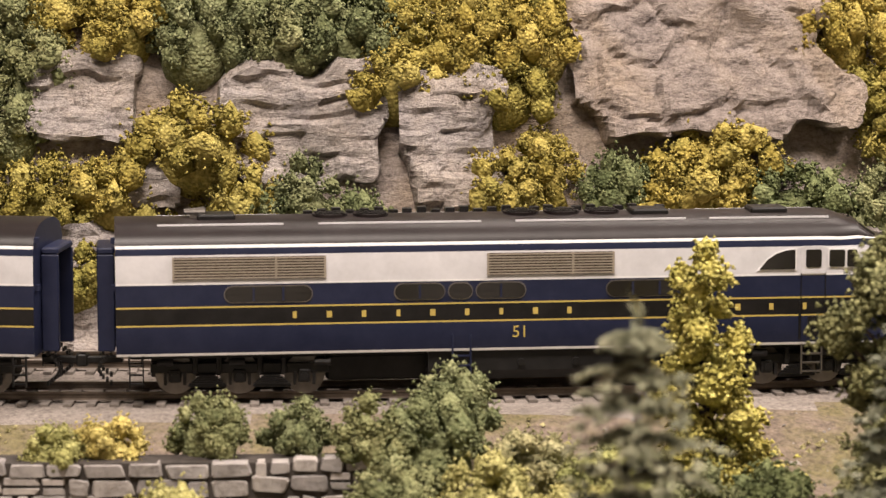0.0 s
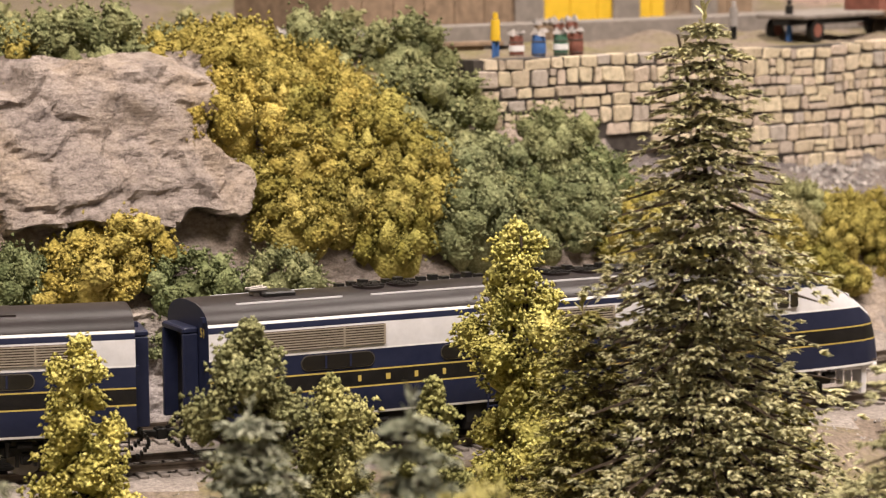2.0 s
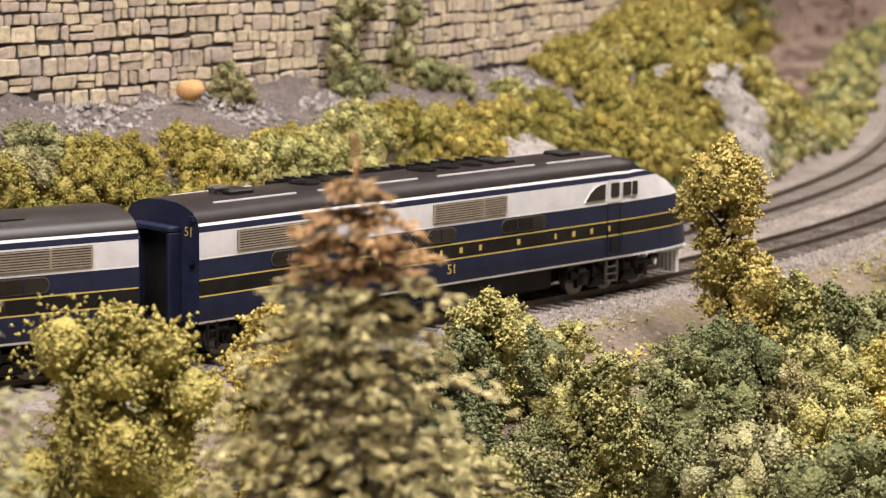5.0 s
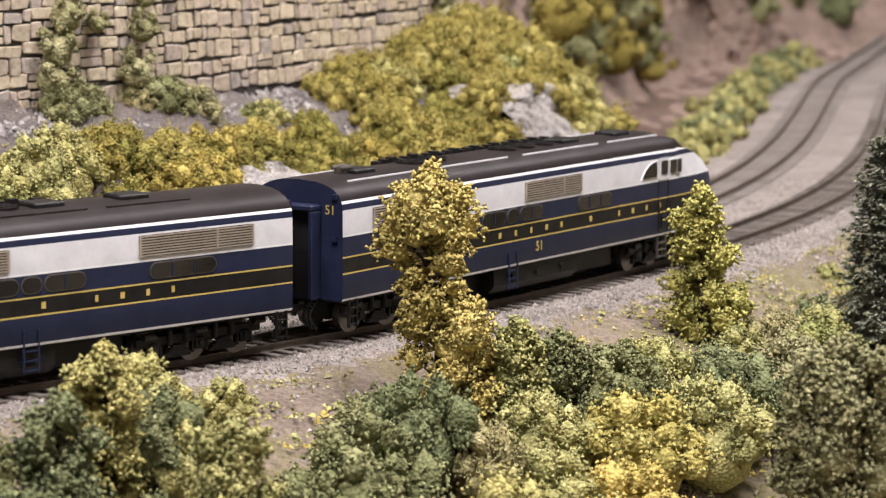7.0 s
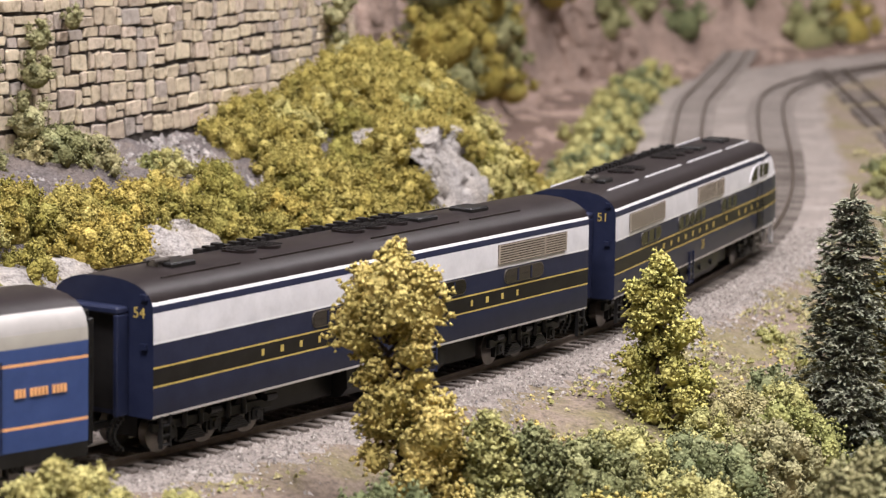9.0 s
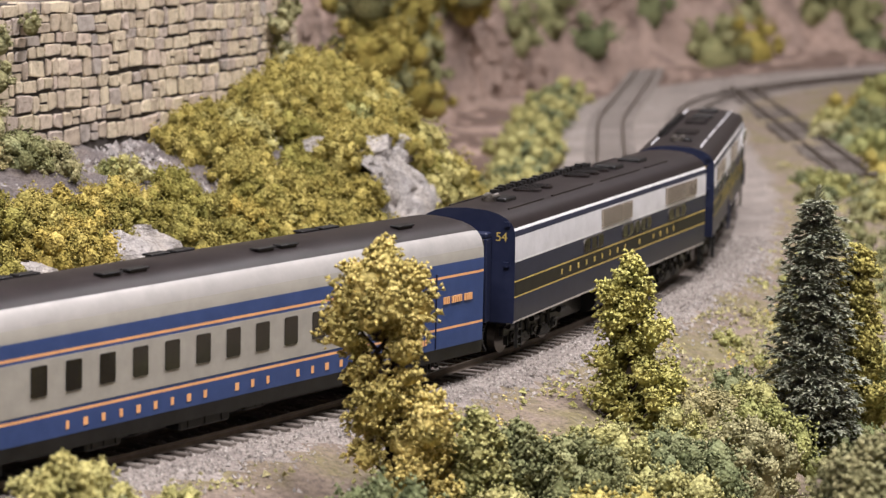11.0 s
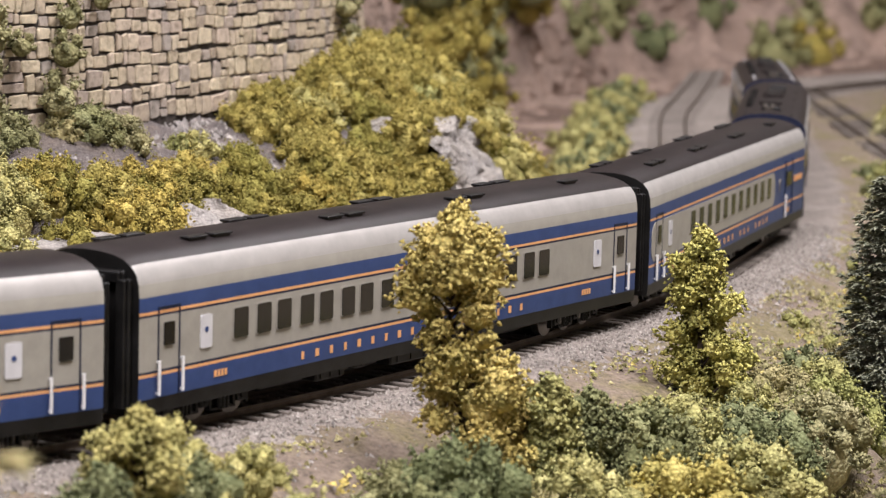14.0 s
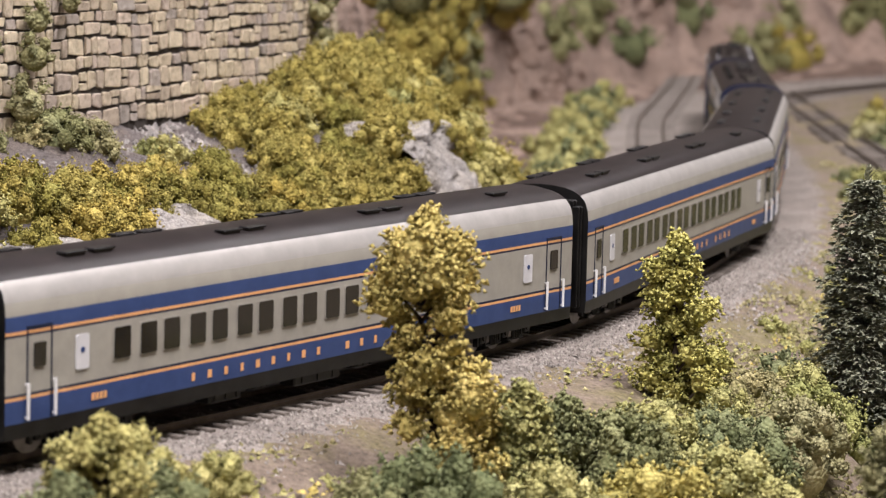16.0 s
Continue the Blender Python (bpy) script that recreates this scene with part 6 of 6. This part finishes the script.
        mb.box(0.2360, 0.2515, -0.0125, 0.0125, 0.0105, 0.0126, 0, 0.0006)
        part("pilot", mb, M["silver"], lo, "silver front pilot")
    roof_kit(lo, length, cab)
    trucks = [truck(lo, 0.036 if cab else 0.034, [-0.0185, 0, 0.0185], True, wheels), truck(lo, length - (0.040 if cab else 0.034), [-0.0185, 0, 0.0185], True, wheels)]
    return lo, length, trucks, wheels


CAR_LV = [(0.0172, 0.0065), (0.0175, 0.0105), (0.0175, 0.0163), (0.0175, 0.0171), (0.0175, 0.0178), (0.0175, 0.0321), (0.0175, 0.0327), (0.0175, 0.0335), (0.0175, 0.0374), (0.0172, 0.0408),
          (0.0163, 0.0436), (0.0145, 0.0460), (0.0118, 0.0478), (0.0088, 0.0489), (0.0045, 0.0496), (0.0, 0.0498)]
CAR_BANDS = ["under", "royal", "orange", "navy", "grey", "navy", "orange", "royal", "grey", "roofsilver", "roofsilver", "roof", "roof", "roof", "roof"]
CAR_MATS = ["royal", "under", "orange", "navy", "grey", "roofsilver", "roof"]
COACH_BANDS = CAR_BANDS
COMBINE_BANDS = ["under", "royal", "orange", "royal", "royal", "royal", "orange", "royal", "grey", "roofsilver", "roofsilver", "roof", "roof", "roof", "roof"]


def coach(kind, length):
    combine = kind == "combine"
    label = "royal blue combine car with grey window panel and orange stripes" if combine else "royal blue and grey passenger coach with orange stripes"
    ca = tagged(new("passenger_car"), label, "passenger car", "train units")
    wheels = []
    mb = MB()
    lv = CAR_LV
    secs = [(x, [(y * w, z if z < 0.044 else 0.044 + (z - 0.044) * zf) for y, z in lv]) for x, w, zf in ((0, 0.985, 0.86), (0.0035, 1, 1), (length / 2, 1, 1), (length - 0.0035, 1, 1), (length, 0.985, 0.86))]
    loft(mb, secs, COMBINE_BANDS if combine else COACH_BANDS, CAR_MATS, "under")
    body = part("body", mb, [M[k] for k in CAR_MATS], ca)
    weld(body.data)
    zlo, zhi = 0.0222, 0.0306
    if combine:
        pairs = [0.064 + 0.0138 * k for k in range(11)]
        wins = [(x, 0.0064) for x in pairs]
        for sg in (-1, 1):
            mb = MB()
            y = sg * 0.01745
            rounded_plate(mb, 0.002, 0.215, 0.0180, 0.0319, y, sg * 0.0002, 0.0050, 0, 6)
            part("window_panel", mb, M["grey"], ca, "grey window panel with round ends")
    else:
        wins = []
        x = 0.056
        while x < length - 0.06:
            wins += [(x, 0.0066), (x + 0.0098, 0.0066)]
            x += 0.0212
        wins += [(0.045, 0.0066)]
    doors = [0.0125, length - 0.0125]
    for sg in (-1, 1):
        y = sg * 0.01755
        for x, w in wins:
            wn = new("window")
            wn.parent = ca
            mb = MB()
            rounded_plate(mb, x - w / 2 - 0.0004, x + w / 2 + 0.0004, zlo - 0.0004, zhi + 0.0002, y, sg * 0.0002, 0.0007)
            part("frame", mb, M["grey"], wn)
            mb = MB()
            rounded_plate(mb, x - w / 2, x + w / 2, zlo, zhi - 0.0002, y, sg * 0.0004, 0.0006)
            part("pane", mb, M["glass"], wn)
        for k, x in enumerate(doors):
            if combine and k == 1:
                continue
            d = new("vestibule_door")
            d.parent = ca
            mb = MB()
            for xx in (x - 0.0048, x + 0.0044):
                mb.box(xx, xx + 0.0004, min(y, y + sg * 0.0002), max(y, y + sg * 0.0002), 0.0108, 0.0345)
            mb.box(x - 0.0048, x + 0.0048, min(y, y + sg * 0.0002), max(y, y + sg * 0.0002), 0.0341, 0.0345)
            part("door_edge", mb, M["navy"], d)
            mb = MB()
            rounded_plate(mb, x - 0.0022, x + 0.0022, 0.0240, 0.0302, y, sg * 0.0004, 0.0004)
            part("pane", mb, M["glass"], d)
            mb = MB()
            for xx in (x - 0.0052, x + 0.0052):
                mb.cyl((xx, y + sg * 0.0010, 0.0112), "z", 0.00042, 0.0092, 8)
                for z in (0.0115, 0.0198):
                    mb.box(xx - 0.0002, xx + 0.0002, min(y, y + sg * 0.001), max(y, y + sg * 0.001), z, z + 0.0004)
            part("handrail", mb, M["white"], d, "white grab rails")
            # frosted washroom pane
            xf = x + (0.0165 if k == 0 else -0.0165)
            mb = MB()
            rounded_plate(mb, xf - 0.0026, xf + 0.0026, 0.0212, 0.0302, y, sg * 0.0003, 0.0007)
            fp = part("frosted_pane", mb, M["silver"], ca, "frosted pale washroom pane")
            mb = MB()
            mb.cyl((xf, y + sg * 0.0003 - 0.0001, 0.0262), "y", 0.0008, 0.0003, 12)
            part("vent", mb, M["royal"], fp)
        mb = MB()
        x0 = length * 0.27
        for i, ch in enumerate("xxxxxxxxx xxx xxxx"):
            if ch == " ":
                continue
            x = x0 + i * length * 0.0262
            letter_bars(mb, x, 0.0132, 0.0024, y, sg, i)
        part("lettering", mb, M["orange"], ca, "row of orange letter shapes")
        mb = MB()
        for xx in (0.036, length - 0.036):
            mb = MB()
            for k in range(4):
                a, b = sorted((y, y + sg * 0.00015))
                mb.box(xx - 0.003 + 0.0016 * k, xx - 0.0019 + 0.0016 * k, a, b, 0.0126, 0.0144)
            part("car_number", mb, M["orange"], ca)
        if combine:
            mb = MB()
            a, b = sorted((y, y + sg * 0.0004))
            mb.box(0.2365, 0.2368, a, b, 0.0108, 0.0345)
            mb.box(0.2515, 0.2518, a, b, 0.0108, 0.0345)
            part("baggage_door", mb, M["navy"], ca)
            for k in range(4):
                mb = MB()
                mb.box(0.2392 + 0.0026 * k, 0.2412 + 0.0026 * k, a, b, 0.0238, 0.0300)
                part("door_pane", mb, M["glass"], ca)
            mb = MB()
            mb.cyl((0.2350, y + sg * 0.001, 0.0112), "z", 0.0004, 0.0095, 8)
            part("handrail", mb, M["white"], ca)
            mb = MB()
            for k in range(14):
                if k not in (3, 9):
                    mb.box(0.2560 + 0.0012 * k, 0.2568 + 0.0012 * k, a, b, 0.0246, 0.0268)
            part("name_board", mb, M["orange"], ca)
            mb = MB()
            rounded_plate(mb, 0.2238, 0.2266, 0.0228, 0.0280, y, sg * 0.0002, 0.0013)
            crest = part("crest", mb, M["grille"], ca, "small tan-edged oval crest")
            mb = MB()
            rounded_plate(mb, 0.2244, 0.2260, 0.0234, 0.0274, y, sg * 0.0003, 0.0007)
            part("shield", mb, M["navy"], crest)
    # roof vents in low pairs
    for yy, places in ((-0.0078, (0.13, 0.17, 0.37, 0.41, 0.62, 0.66, 0.88)), (0.0072, (0.06, 0.10, 0.27, 0.31, 0.51, 0.55, 0.77, 0.81))):
        for f in places:
            x = length * f
            mb = MB()
            mb.box(x - 0.0040, x + 0.0040, yy - 0.0013, yy + 0.0013, 0.0474, 0.0497, 0, 0.0004)
            mb.box(x - 0.0044, x + 0.0044, yy - 0.0018, yy + 0.0018, 0.0494, 0.0501, 0, 0.0002)
            part("roof_vent", mb, M["black"], ca)
    # underbody
    mb = MB()
    mb.box(0.006, length - 0.006, -0.0135, 0.0135, 0.0060, 0.0098)
    # added black filler that stands for the shadow under the car
    mb.box(0.066, length - 0.066, -0.0095, 0.0095, 0.0030, 0.0062, 0, 0.0006)
    mb.box(0.012, length - 0.012, -0.004, 0.004, 0.0032, 0.0062)
    part("underframe", mb, M["under"], ca)
    for x0, x1, z in ((0.085, 0.100, 0.0040), (0.105, 0.113, 0.0052), (0.125, 0.148, 0.0036), (0.155, 0.165, 0.005)):
        for sg in (-1, 1):
            mb = MB()
            a, b = sorted((sg * 0.0105, sg * 0.0160))
            mb.box(x0, x1, a, b, z, 0.0095, 0, 0.0005)
            for k in range(3):
                xx = x0 + (x1 - x0) * (k + 0.5) / 3
                c, d = sorted((sg * 0.0160, sg * 0.0163))
                mb.box(xx - 0.0004, xx + 0.0004, c, d, z + 0.0006, 0.0090)
            part("equipment_box", mb, M["under"], ca)
    for xe in (0.0, length):
        sg = -1 if xe == 0 else 1
        mb = MB()
        for k in range(3):
            a, b = sorted((xe + sg * 0.0013 * k, xe + sg * (0.0013 * k + 0.0010)))
            wd = 0.0156 if k == 1 else 0.0150
            for y in (-wd, wd - 0.0030):
                mb.box(a, b, y, y + 0.0030, 0.0085, 0.0425, 0, 0.0003)
            mb.box(a, b, -wd + 0.002, wd - 0.002, 0.0415, 0.0445, 0, 0.0003)
        a2, b2 = sorted((xe, xe + sg * 0.0008))
        mb.box(a2, b2, -0.0122, 0.0122, 0.0110, 0.0416, 1)
        part("diaphragm", mb, [M["under"], M["black"]], ca, "black folded end diaphragm")
        mb = MB()
        a, b = sorted((xe - sg * 0.003, xe + sg * 0.0045))
        mb.box(a, b, -0.0012, 0.0012, 0.0072, 0.0092, 0, 0.0003)
        part("coupler", mb, M["under"], ca)
    trucks = [truck(ca, 0.036, [-0.0155, 0, 0.0155], False, wheels), truck(ca, length - 0.036, [-0.0155, 0, 0.0155], False, wheels)]
    return ca, length, trucks, wheels


A_UNIT = loco(True, "51")
B_UNIT = loco(False, "54")
CAR_GAP = 0.0088
CAR_LEN = [0.280, 0.280, 0.280]
CARS = [coach("combine", CAR_LEN[0]), coach("coach", CAR_LEN[1]), coach("coach", CAR_LEN[2])]

# rear end of each unit along the track when the clip starts
REAR = [(A_UNIT, 0.0), (B_UNIT, -0.257)]
edge = -0.257 - 0.021
for c in CARS:
    REAR.append((c, edge - c[1]))
    edge -= c[1] + CAR_GAP
T_S = [0.0, 5.0, 7.4, 8.0, 9.0, 10.2, 11.5, 12.5, 13.5, 14.0, 14.5, 16.0]
S_T = [0.0, 0.507, 0.757, 0.818, 0.917, 1.036, 1.172, 1.291, 1.413, 1.476, 1.540, 1.731]


def unit_pose(s, length, tb):
    """A unit whose trucks stand on the curved track."""
    x0, y0, h0 = on_track(s + tb)
    x1, y1, h1 = on_track(s + length - tb)
    h = math.atan2(y1 - y0, x1 - x0)
    return Matrix.Translation((x0, y0, 0)) @ Matrix.Rotation(h, 4, "Z") @ Matrix.Translation((-tb, 0, 0)), h, h0, h1


def motions():
    step = 0.5
    times = [step * k for k in range(33)]
    for (ob, length, trucks, wheels), s0 in REAR:
        tb = trucks[0].matrix_basis.translation.x
        rows, t_rows = [], ([], [])
        for t in times:
            m, h, h0, h1 = unit_pose(s0 + float(np.interp(t, T_S, S_T)), length, tb)
            rows.append((t, m))
            for k, (tk, hh) in enumerate(zip(trucks, (h0, h1))):
                t_rows[k].append((t, Matrix.Translation((tb if k == 0 else length - tb, 0, 0)) @ Matrix.Rotation(hh - h, 4, "Z")))
        walk(ob, rows)
        for tk, r in zip(trucks, t_rows):
            walk(tk, r)
        r_w = 0.0053
        wt = [k * 2 / FPS for k in range(int(16 * FPS / 2) + 1)]
        for w, ax in wheels:
            walk(w, [(t, Matrix.Translation((ax, 0, r_w)) @ Matrix.Rotation(float(np.interp(t, T_S, S_T)) / r_w, 4, "Y")) for t in wt])


motions()
